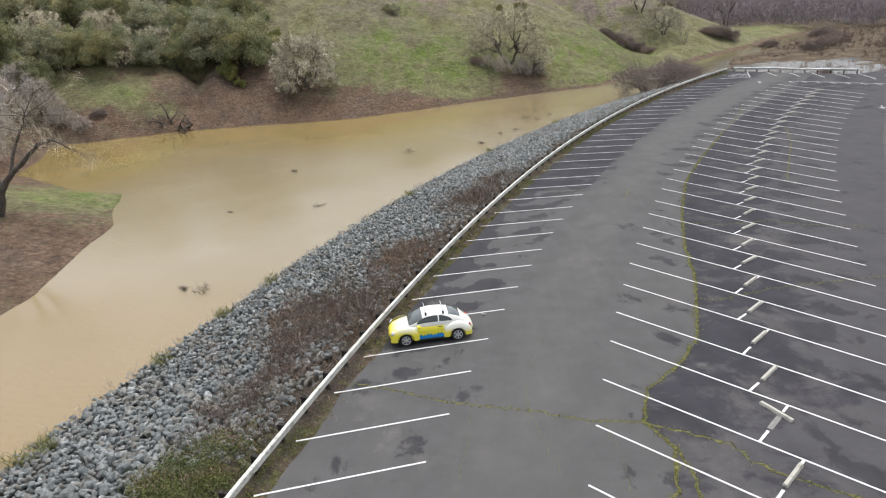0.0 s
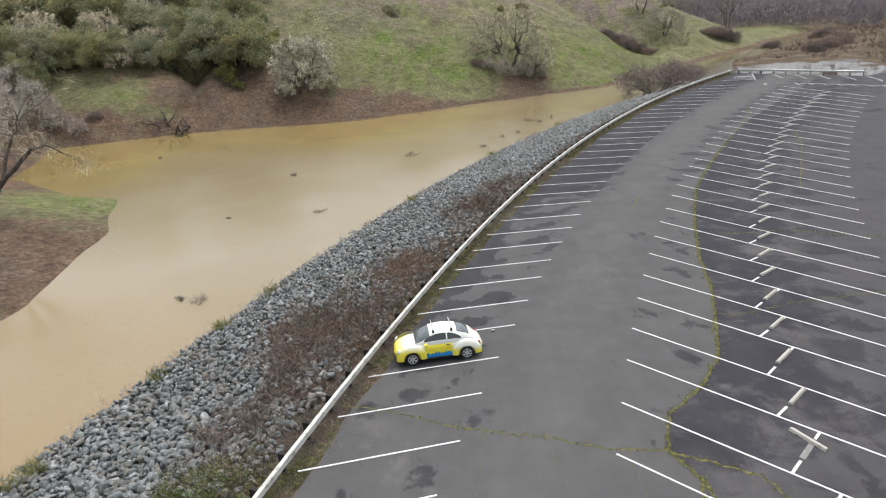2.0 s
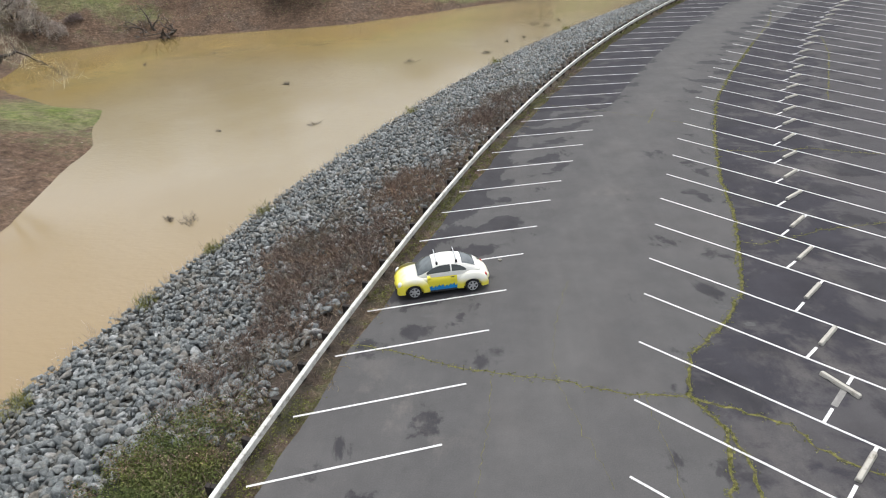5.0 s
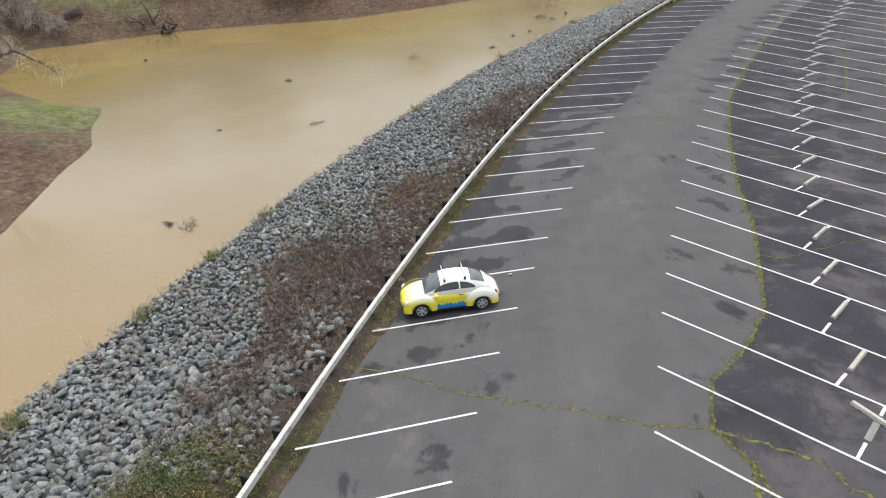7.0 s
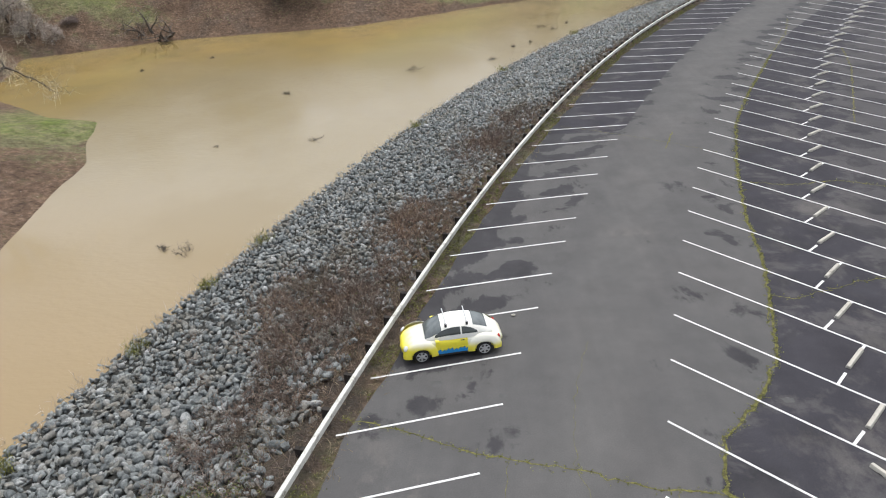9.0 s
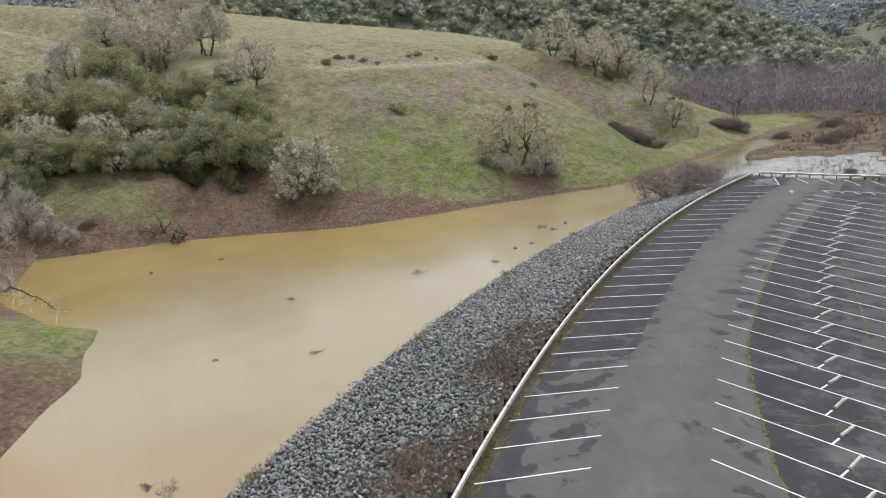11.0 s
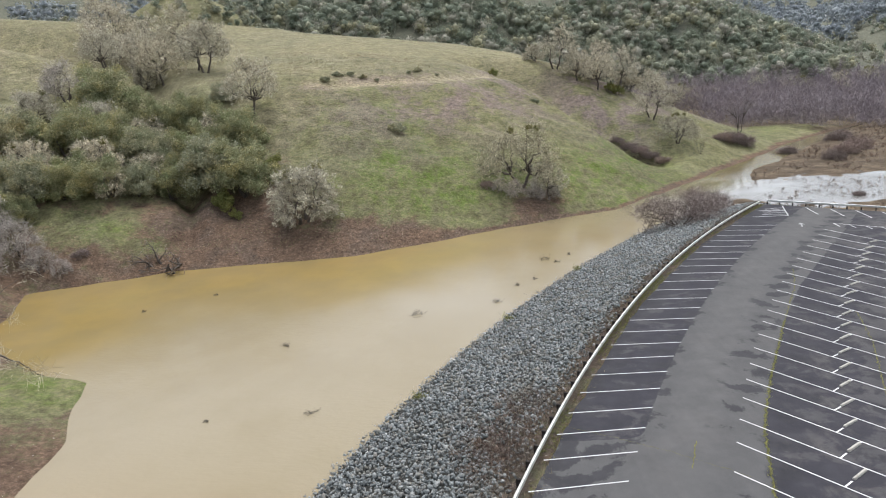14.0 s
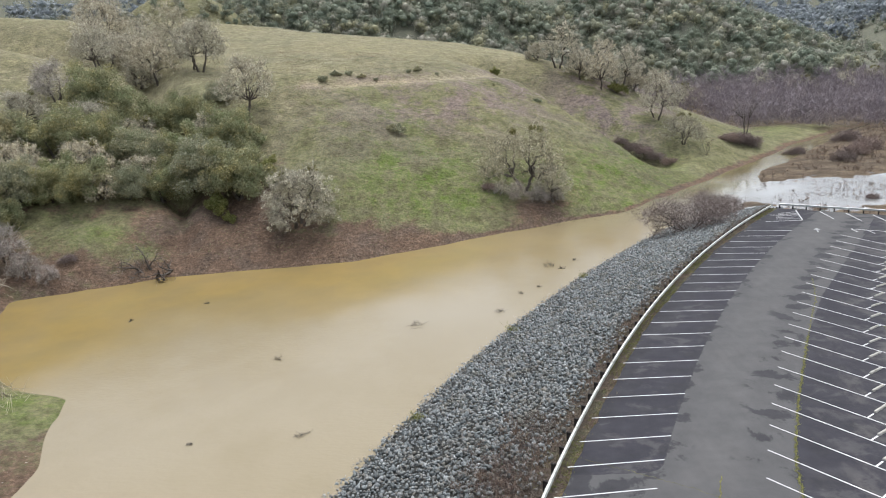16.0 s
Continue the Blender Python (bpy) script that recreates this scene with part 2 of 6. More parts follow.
def foliage_material(name, dark, mid, light, rough=0.75, crowns=False, thin=0.0, clumps=0.0):
    k = Mat(name, rough, spec=0.2)
    c = k.ramp(k.island(), (0.0, dark), (0.55, mid), (1.0, light))
    if clumps:
        # whole boughs differ: fresh, dull and yellowing leaves
        c = k.mix(clumps, c, k.mix(1.0, c, k.ramp(k.noise(0.34, 4, 0.6), (0.34, (0.7, 0.84, 0.72)), (0.5, (1.0, 1.0, 1.0)), (0.64, (1.38, 1.22, 0.95))), 'MULTIPLY'))
    stops = crowns if crowns else ((0.0, (0.84, 0.85, 0.82)), (0.5, (1.0, 1.0, 1.0)), (1.0, (1.18, 1.13, 1.04)))
    tint = k.ramp(k.attr("crown") if crowns else k.random(), *stops)
    col = k.mix(1.0, c, tint, 'MULTIPLY')
    if crowns:
        leafy = k.noise(0.9, 5, 0.7)
        col = k.mix(1.0, col, k.ramp(leafy, (0.3, (0.74, 0.75, 0.74)), (0.7, (1.18, 1.17, 1.14))), 'MULTIPLY')
        k.bump(leafy, 0.7, 0.8)
    if thin:
        # light also comes through the leaves
        tr, mx = k.nt.nodes.new("ShaderNodeBsdfTranslucent"), k.nt.nodes.new("ShaderNodeMixShader")
        mx.inputs[0].default_value = thin
        k.nt.links.new(col, tr.inputs["Color"])
        k.nt.links.new(k.p.outputs[0], mx.inputs[1])
        k.nt.links.new(tr.outputs[0], mx.inputs[2])
        k.nt.links.new(mx.outputs[0], k.nt.nodes["Material Output"].inputs["Surface"])
    return k.colour(col).m


M_GROUND, M_ASPHALT, M_WATER, M_ROCK = ground_material(), asphalt_material(), water_material(), rock_material()
M_BARK = plain("grey_oak_bark", (0.085, 0.072, 0.06), 0.95, vary=0.45, scale=2.5)
M_TWIG = foliage_material("bare_twigs", (0.132, 0.108, 0.096), (0.204, 0.168, 0.15), (0.288, 0.24, 0.216))
M_LICHEN = foliage_material("lichen_hung_twigs", (0.358, 0.331, 0.251), (0.552, 0.516, 0.404), (0.775, 0.739, 0.595), thin=0.2)
M_PALETWIG = foliage_material("lichen_crusted_twigs", (0.245, 0.22, 0.179), (0.392, 0.359, 0.29), (0.572, 0.535, 0.436))
M_OAKLEAF = foliage_material("live_oak_leaves", (0.175, 0.182, 0.1), (0.285, 0.29, 0.165), (0.41, 0.402, 0.25), thin=0.3, clumps=0.8)
M_BUSHLEAF = foliage_material("bright_bush_leaves", (0.12, 0.13, 0.045), (0.2, 0.208, 0.07), (0.3, 0.298, 0.12), thin=0.3, clumps=0.5)
M_GREYLEAF = foliage_material("grey_green_leaves", (0.2, 0.205, 0.135), (0.31, 0.312, 0.212), (0.44, 0.432, 0.315), thin=0.3, clumps=0.6)
M_OLIVETWIG = foliage_material("olive_grey_twigs", (0.17, 0.158, 0.115), (0.26, 0.245, 0.18), (0.38, 0.36, 0.275))
M_GREYTWIG = foliage_material("grey_twigs", (0.29, 0.255, 0.23), (0.42, 0.375, 0.34), (0.56, 0.51, 0.465))
M_MISTLETOE = foliage_material("mistletoe_leaves", (0.1, 0.1, 0.03), (0.16, 0.155, 0.05), (0.23, 0.215, 0.085))
M_SHRUB = foliage_material("bare_shrub_twigs", (0.135, 0.105, 0.095), (0.223, 0.176, 0.159), (0.311, 0.25, 0.23))
BARE_TINTS = ((0.0, (0.78, 0.77, 0.8)), (0.5, (1.0, 1.0, 1.0)), (1.0, (1.2, 1.17, 1.12)))
M_THICKET = foliage_material("bare_willow_thicket", (0.235, 0.2, 0.216), (0.275, 0.238, 0.256), (0.315, 0.278, 0.296), crowns=BARE_TINTS)
OAK_TINTS = ((0.0, (0.55, 0.64, 0.58)), (0.3, (0.74, 0.81, 0.72)), (0.55, (0.98, 1.0, 0.92)), (0.72, (1.16, 1.1, 0.86)), (0.8, (1.06, 1.03, 1.02)), (1.0, (1.3, 1.22, 1.2)))
# distance haze is mixed into both leaf colours, bluest in the second
M_FARWOOD = foliage_material("distant_woodland", (0.285, 0.292, 0.247), (0.318, 0.325, 0.275), (0.355, 0.36, 0.305), crowns=OAK_TINTS, thin=0.25)
M_FARWOOD_HAZE = foliage_material("haze_tinted_far_woodland", (0.22, 0.25, 0.272), (0.28, 0.312, 0.338), (0.35, 0.38, 0.4), crowns=BARE_TINTS, thin=0.2)
M_BRAMBLE = foliage_material("dry_bramble_stems", (0.082, 0.056, 0.046), (0.152, 0.112, 0.094), (0.26, 0.212, 0.18), clumps=0.5)
M_WEED = foliage_material("weed_leaves", (0.05, 0.066, 0.022), (0.088, 0.112, 0.036), (0.15, 0.17, 0.06), clumps=0.7)
M_DRYGRASS = foliage_material("dry_grass", (0.13, 0.1, 0.06), (0.22, 0.17, 0.11), (0.3, 0.25, 0.17))
M_TURF = foliage_material("turf_blades", (0.15, 0.152, 0.075), (0.2, 0.2, 0.1), (0.27, 0.262, 0.145), clumps=0.6)
M_MOSS = foliage_material("moss_in_cracks", (0.104, 0.111, 0.029), (0.169, 0.176, 0.046), (0.247, 0.247, 0.091))

# ---- the plan ----
WATER_Z = -4.72
RAIL = (8.45668e-06, 1.053397e-03, 0.20938328, -11.0404)      # x of the guard rail as a cubic of y
TIPS = (5.79379e-06, 1.763503e-03, 0.18154726, -4.978135)     # inner ends of the bays along the rail
ROW = (4.166532e-06, 2.261025e-03, 0.16083762, 1.127712)      # near ends of the bays of the double row
CORNER = (47.6, 124.2)                                        # where the rail turns along the far end
FAR_WAY = (0.807, -0.590)


def curve_x(c, y):
    return ((c[0] * y + c[1]) * y + c[2]) * y + c[3]


def curve_slope(c, y):
    return (3 * c[0] * y + 2 * c[1]) * y + c[2]


def curve_stations(c, y0, y1, gap):
    """Places along a curve at even steps, with the way that it runs there."""
    out, y, left = [], y0, 0.0
    dy = 0.02
    while y < y1:
        if left <= 0:
            s = curve_slope(c, y)
            n = math.hypot(1, s)
            out.append((curve_x(c, y), y, s / n, 1 / n))
            left += gap
        left -= dy * math.hypot(1, curve_slope(c, y))
        y += dy
    return out


def lattice(ix, iy, seed):
    h = (ix * 374761393 + iy * 668265263 + seed * 1442695041) & 0xFFFFFFFF
    h = ((h ^ (h >> 13)) * 1274126177) & 0xFFFFFFFF
    return ((h ^ (h >> 16)) & 0xFFFF) / 65535.0


def vnoise(x, y, scale, seed=0, octaves=3):
    """Smooth noise between -1 and 1, over arrays."""
    x, y = np.asarray(x, float) / scale, np.asarray(y, float) / scale
    total, amp, norm = 0.0, 1.0, 0.0
    for o in range(octaves):
        ix, iy = np.floor(x).astype(np.int64), np.floor(y).astype(np.int64)
        fx, fy = x - ix, y - iy
        fx, fy = fx * fx * (3 - 2 * fx), fy * fy * (3 - 2 * fy)
        a, b = lattice(ix, iy, seed + o), lattice(ix + 1, iy, seed + o)
        c, d = lattice(ix, iy + 1, seed + o), lattice(ix + 1, iy + 1, seed + o)
        total = total + amp * (2 * ((a * (1 - fx) + b * fx) * (1 - fy) + (c * (1 - fx) + d * fx) * fy) - 1)
        norm += amp
        x, y, amp = x * 2.03 + 7.7, y * 2.03 + 3.1, amp * 0.5
    return total / norm


def line_side(line, x, y):
    """Signed distance to an open line; positive to the left of the way it runs."""
    best = np.full(np.shape(x), 1e9)
    out = np.zeros(np.shape(x))
    for (ax, ay), (bx, by) in zip(line, line[1:]):
        dx, dy = bx - ax, by - ay
        t = np.clip(((x - ax) * dx + (y - ay) * dy) / (dx * dx + dy * dy), 0, 1)
        px, py = x - ax - t * dx, y - ay - t * dy
        d = np.hypot(px, py)
        s = np.where(dx * py - dy * px >= 0, 1.0, -1.0)
        near = d < best - 1e-6
        out = np.where(near, s * d, out)
        best = np.where(near, d, best)
    return out


def smooth(v, lo, hi):
    t = np.clip((v - lo) / (hi - lo), 0, 1)
    return t * t * (3 - 2 * t)


def soft_min(a, b, k):
    h = np.clip(0.5 + 0.5 * (b - a) / k, 0, 1)
    return b * (1 - h) + a * h - k * h * (1 - h)


NORTH_SHORE = [(-190, 60), (-120, 74), (-80, 81), (-66, 84.0), (-62.0, 88.0), (-67.0, 100.5), (-70.5, 109.5), (-64.5, 112.0), (-58, 115.6), (-50, 119), (-36, 120), (-21, 121.6), (-4.6, 130.4),
               (5.6, 136.6), (16.5, 142), (28.7, 149), (41.7, 164), (54, 179.5), (66, 194), (76.7, 206), (101, 237), (122, 258), (230, 360), (500, 620)]
POINT_SHORE = [(-31, -60), (-36, 30), (-34.4, 43.6), (-33.6, 46.5), (-34.2, 50.2), (-35.6, 57), (-36.2, 63.6), (-41.5, 75.4), (-49, 78.6), (-60, 87.5), (-90, 94), (-190, 56)]
MARSH_BANK = [(43, 130), (48, 150), (59, 165), (71, 188.5), (84, 201.5), (108.5, 233), (128, 254), (233, 357), (503, 617)]
FOLD = [(52, 186), (40, 203), (24, 222), (6, 234)]
GULLY = [(-49, 117), (-51, 127.5), (-55.5, 139), (-66, 158), (-80, 184), (-97, 214), (-112, 262)]
DRAW = [(-92, 203), (-112, 206), (-140, 216), (-200, 240)]


def rail_side(x, y):
    """Metres to the right of the guard rail."""
    yy = np.clip(y, -60, 150)
    s = curve_slope(RAIL, yy)
    return (x - curve_x(RAIL, yy)) / np.hypot(1, s)


def beyond_end(x, y):
    """Metres past the far end of the lot."""
    v = (x - CORNER[0]) * 0.590 + (y - CORNER[1]) * 0.807
    w = (y - 112.0) - 0.55 * (x - 63.0)
    return np.where(x < 63, v, np.minimum(v, w))


def land(x, y):
    """Height of the ground, and the shares of its covers."""
    x, y = np.asarray(x, float), np.asarray(y, float)
    u, v = rail_side(x, y), beyond_end(x, y)
    out = np.hypot(np.maximum(-u, 0), np.maximum(v, 0) * 1.9)
    bank = -0.16 - np.maximum(out - 1.5, 0) * (4.56 / 14.5) + 0.12 * vnoise(x, y, 3.0, 5) * smooth(out, 1, 3)
    bank = np.maximum(bank, -6.4)
    dn = line_side(NORTH_SHORE, x, y) + 1.2 * vnoise(x, y, 9, 11)
    slope = 0.5 + 0.10 * smooth(-x, 40, 60) * (1 - smooth(dn, 8, 18))
    rise = WATER_Z + slope * dn + (1.1 * vnoise(x, y, 14, 3) + 0.45 * vnoise(x, y, 4, 23)) * smooth(dn, 2, 12)
    # the long back of the hill, highest towards the left, and its fall to the valley behind
    top = 41 - 0.12 * (x + 15) - 0.3 * np.maximum(x + 5, 0) + 1.2 * vnoise(x, y, 45, 31)
    top = top + 3.0 * smooth(x, -98, -74) * (1 - smooth(x, -5, 24)) - 5.0 * smooth(-x, 95, 128)
    top = np.maximum(top, -3.4 + 0.02 * np.maximum(y - 200, 0)) - 0.30 * np.maximum(y - 272, 0)
    shelf = soft_min(25.3 + (0.185 + 0.12 * smooth(-x, 60, 150)) * np.maximum(dn - 58, -20), top, 2.0)
    hill = soft_min(rise, shelf, 4.0)
    # the cut of the old track across the face
    track = np.exp(-((dn - 59) / 2.6) ** 2) * smooth(x, -46, -36) * (1 - smooth(x, 8, 20))
    hill = hill - 0.9 * track
    fold = np.abs(line_side(FOLD, x, y))
    hill = hill - 8.0 * np.exp(-(fold / 9.0) ** 2) * smooth(dn, 4, 16)
    g = np.abs(line_side(GULLY, x, y))
    hill = hill - 6.0 * np.exp(-(g / 5.0) ** 2) * smooth(dn, 13, 28) - 2.0 * np.exp(-(g / 1.7) ** 2) * smooth(dn, 1.5, 9) * (1 - smooth(dn, 30, 50))
    # the spur across the gully, and the dip behind it
    hill = hill + 4.5 * np.exp(-(((x + 122) / 26) ** 2 + ((y - 182) / 15) ** 2)) - 7.0 * np.exp(-(line_side(DRAW, x, y) / 11) ** 2) * smooth(-x, 88, 108)
    floor_z = -4.2 + 0.012 * np.maximum(y - 230, 0) + 0.17 * np.maximum(y - 345, 0) * (1 - smooth(y, 420, 600) * 0.5) + 0.4 * vnoise(x, y, 20, 47)
    floor_z = np.where(x > 42, floor_z, np.maximum(floor_z - 0.2 * (42 - x), -30))
    hill = np.maximum(hill, np.where(dn > -3, np.minimum(floor_z, WATER_Z + 0.3 * dn + 0.3), -30))
    # wooded ridge and the hills beyond it
    crest = 76 - 54 * smooth(x, 105, 285) + 5 * vnoise(x, y, 70, 43)
    ridge = (crest + 8) * smooth(y - 0.12 * x, 350, 520) - 8 - 0.06 * np.maximum(y - 560, 0)
    ridge2 = 222 * (1 + 0.7 * smooth(-x - 0.02 * y, 20, 330)) * smooth(y, 700, 1700) * (0.85 + 0.3 * vnoise(x, y, 420, 41)) - 8
    side = (105 + 12 * vnoise(x, y, 90, 44)) * smooth(-x - 0.2 * y, 0, 230) * smooth(y, 330, 640) - 8
    knoll = 90 * np.exp(-(((x + 172) / 82) ** 2 + ((y - 430) / 62) ** 2)) - 8
    east = (66 + 8 * vnoise(x, y, 80, 45)) * smooth(x - 0.1 * y, 165, 350) * smooth(y, 420, 640) - 8
    far = np.maximum(np.maximum(np.maximum(ridge, side), ridge2), np.maximum(knoll, east))
    hill = np.maximum(hill, far)
    dp = line_side(POINT_SHORE, x, y) + 0.9 * vnoise(x, y, 7, 13)
    point = WATER_Z + soft_min(0.24 * dp, 5.5 + 0.03 * dp, 2.0) + 0.25 * vnoise(x, y, 5, 19) * smooth(dp, 1, 6)
    dm = -line_side(MARSH_BANK, x, y) + 1.6 * vnoise(x, y, 8, 29)
    marsh = WATER_Z + np.clip(0.1 * dm, -1.6, 0.22) + (0.16 * vnoise(x, y, 6, 37) + 0.16 * vnoise(x, y, 2.2, 38)) * smooth(dm, 0, 5)
    marsh = marsh - 0.55 * np.exp(-(((x - 74 - 0.35 * (y - 160)) / 26) ** 2 + ((y - 158) / 17) ** 2))
    marsh = marsh + 0.5 * smooth(y, 235, 300)
    z = np.maximum(np.maximum(bank, hill), np.maximum(point, np.maximum(marsh, -6.3)))
    soil = np.clip(1.25 - dn / (1.1 + 12.0 * smooth(-x, -3, 24) + 20.0 * smooth(-x, 26, 44) * (1 - 0.4 * smooth(-x, 55, 62))), 0, 1) * (1 - 0.25 * smooth(-x, 56, 64)) * (dn > -3) + 0.9 * np.exp(-(((x - 12) / 9) ** 2 + ((dn - 5) / 5.5) ** 2))
    soil = soil * (1 - 0.85 * np.exp(-(((x + 65) / 8) ** 2 + ((y - 124.5) / 4.5) ** 2)) - 0.6 * np.exp(-(((x + 55) / 3.5) ** 2 + ((y - 122.5) / 3.5) ** 2)))
    soil = np.maximum(soil, 0.75 * np.exp(-(g / 6) ** 2) * (dn > -3) * (1 - smooth(dn, 16, 30)))
    soil = np.maximum(soil, (dp > -3) * np.clip(0.8 - 0.9 * np.exp(-(((x + 45) / 11) ** 2 + ((y - 73) / 8) ** 2)), 0, 1) * (point >= hill))
    soil = np.maximum(soil, 0.75 * (out > 0.1) * (out < 17) * (bank >= marsh) * (dn < 0))
    soil = np.maximum(soil, 0.58 * (np.abs(u) < 4) * (v < 3) * (y < 125))
    dry_track = track
    lush = np.exp(-(((x - 2) / 26) ** 2 + ((dn - 12) / 12) ** 2)) + np.exp(-(((x - 38) / 16) ** 2 + ((dn - 10) / 10) ** 2)) \
        + 1.0 * np.exp(-(((x + 45) / 11) ** 2 + ((y - 73) / 7) ** 2)) + 0.7 * np.exp(-(((x - 100) / 20) ** 2 + ((dn - 14) / 10) ** 2)) + 0.45 * np.exp(-(((x + 20) / 14) ** 2 + ((dn - 42) / 8) ** 2))
    lush = lush + 0.9 * np.exp(-(((x + 16) / 12) ** 2 + ((dn - 24) / 12) ** 2)) + 0.8 * np.exp(-(((x - 32) / 13) ** 2 + ((dn - 6) / 7) ** 2))
    lush = lush + 0.5 * (np.abs(u) < 2.2) * (v < 3) * (y < 125)
    dry = np.clip(2.0 * dry_track + smooth(y, 262, 300) * (x > 60) + np.exp(-(((x - 2) / 34) ** 2 + ((dn - 45) / 15) ** 2)) + 0.14 + 0.8 * smooth(x, 20, 45) * smooth(dn, 12, 30), 0, 1)
    wet = ((floor_z > hill - 0.3) & (x > 80) & (y > 262) & (y < 420)) * 0.75
    wet = np.maximum(wet, ((marsh >= hill - 0.05) & (dm > -4) & (y > 118) & (marsh >= bank)) * 1.0)
    wood = np.clip(smooth(ridge, 14, 26) * (ridge > hill - 1) + smooth(y, 395, 430) * smooth(x, 0, 60) + smooth(y, 700, 900), 0, 1)
    lush = lush + 0.9 * np.exp(-(((x + 65) / 7) ** 2 + ((y - 124.5) / 4.5) ** 2)) + 0.6 * np.exp(-(((x + 55) / 3.5) ** 2 + ((y - 122.5) / 3.5) ** 2)) + 0.6 * np.exp(-(((x + 80) / 9) ** 2 + ((y - 125) / 6) ** 2))
    # the pale track tone also lightens the upper slope
    return z, np.clip(soil, 0, 1), np.clip(lush, 0, 1), dry, wet, wood, np.clip(dry_track + 0.32 * smooth(dn, 56, 72) * (y < 320), 0, 1)


def land_z(x, y):
    return float(land(np.array([x]), np.array([y]))[0][0])


def steps(*spans):
    """Even steps over several spans: start, then (end, step) pairs."""
    out = [spans[0]]
    for end, step in spans[1:]:
        n = max(1, round((end - out[-1]) / step))
        a = out[-1]
        out += [a + (end - a) * (i + 1) / n for i in range(n)]
    return np.array(out)


def sheet(name, xs, ys, height, mat, layers=None):
    """One sheet over a grid, with named covers on its corners."""
    X, Y = np.meshgrid(xs, ys)
    Z = height(X, Y)
    n, m = X.shape
    verts = np.stack([X.ravel(), Y.ravel(), Z.ravel()], 1)
    i = np.arange(n * m).reshape(n, m)
    quads = np.stack([i[:-1, :-1], i[:-1, 1:], i[1:, 1:], i[1:, :-1]], -1).reshape(-1, 4)
    return raw_mesh(name, verts, quads, mat, layers(X.ravel(), Y.ravel()) if layers else None, True)


def raw_mesh(name, verts, faces, mat, layers=None, shade=False):
    """A mesh from arrays; all faces have the same number of corners."""
    me = bpy.data.meshes.new(name)
    k = faces.shape[1]
    me.vertices.add(len(verts))
    me.vertices.foreach_set("co", np.asarray(verts, np.float32).ravel())
    me.loops.add(faces.size)
    me.loops.foreach_set("vertex_index", faces.astype(np.int32).ravel())
    me.polygons.add(len(faces))
    me.polygons.foreach_set("loop_start", np.arange(0, faces.size, k, dtype=np.int32))
    me.update(calc_edges=True)
    if shade:
        me.polygons.foreach_set("use_smooth", np.ones(len(faces), bool))
    for key, vals in (layers or {}).items():
        a = me.attributes.new(key, 'FLOAT', 'POINT')
        a.data.foreach_set("value", np.asarray(vals, np.float32).ravel())
    me.materials.append(mat)
    me.validate()
    return me


def part(name, bm, material, parent, label=""):
    """One bmesh as one mesh object under a thing or a part."""
    me = bpy.data.meshes.new(name)
    bm.to_mesh(me)
    bm.free()
    me.materials.append(material)
    ob = new(name, me)
    ob.parent = parent
    if label:
        ob["label"] = label
    return ob


def mesh_part(name, me, parent, m=None, label=""):
    """An object on a shared mesh, under a thing."""
    ob = new(name, me)
    ob.parent = parent
    if m is not None:
        ob.matrix_basis = m
    if label:
        ob["label"] = label
    return ob


# ---- ground and water ----
gx = steps(-2600, (-700, 120), (-260, 22), (-130, 5), (-75, 2.0), (70, 1.15), (150, 2.5), (330, 7), (700, 24), (2600, 120))
gy = steps(-260, (-40, 20), (10, 4), (195, 1.15), (300, 2.6), (520, 8), (900, 22), (3400, 120))


def ground_layers(x, y):
    _, a, b, c, d, e, g = land(x, y)
    u = -rail_side(x, y)
    return {"soil": a, "lush": b, "dry": c, "marsh": d, "wood": e, "track": g, "gap_shade_and_soil": (0.6 * smooth(u, -1.6, 0.2) + 0.4 * smooth(u, 1.6, 2.6)) * (1 - smooth(u, 19, 21)) * (y < 128)}


ground = new("ground", sheet("ground", gx, gy, lambda x, y: land(x, y)[0], M_GROUND, ground_layers))
tagged(ground, "grassy winter hillside with bare brown banks and marsh", "ground", kind="structure")

wx = steps(-190, (-75, 6), (60, 3), (260, 8))
wy = steps(-60, (20, 8), (180, 3), (380, 8))
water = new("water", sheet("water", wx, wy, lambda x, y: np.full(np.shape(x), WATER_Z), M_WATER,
            lambda x, y: {"near_warm": 1 - smooth(y + 0.3 * x, 22, 58),
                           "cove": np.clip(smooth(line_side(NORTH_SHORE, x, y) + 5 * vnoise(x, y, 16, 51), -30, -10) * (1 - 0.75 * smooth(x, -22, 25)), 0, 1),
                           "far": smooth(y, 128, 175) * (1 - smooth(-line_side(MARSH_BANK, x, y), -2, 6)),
                           # where the painted sky glare lies
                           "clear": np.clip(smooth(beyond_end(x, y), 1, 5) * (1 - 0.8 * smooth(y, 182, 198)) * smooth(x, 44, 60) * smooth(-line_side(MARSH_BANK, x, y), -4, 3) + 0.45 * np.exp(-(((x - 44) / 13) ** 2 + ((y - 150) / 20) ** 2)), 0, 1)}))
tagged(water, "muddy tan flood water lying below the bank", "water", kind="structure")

# ---- the parking lot ----
CRACK = [(7.3, 12), (7.5, 17.3), (8.2, 19.9), (7.4, 21.5), (8.1, 23.6), (9.8, 25.3), (11.4, 27.7), (12.5, 31.2), (13.5, 34.8), (14.5, 40.1),
         (16.4, 47.0), (18.9, 54.4), (22.5, 61.8), (28.3, 72.6)]
SEAM = [(8.6, -30), (8.6, 14.0)] + CRACK[1:] + [(34, 82), (42, 93)]


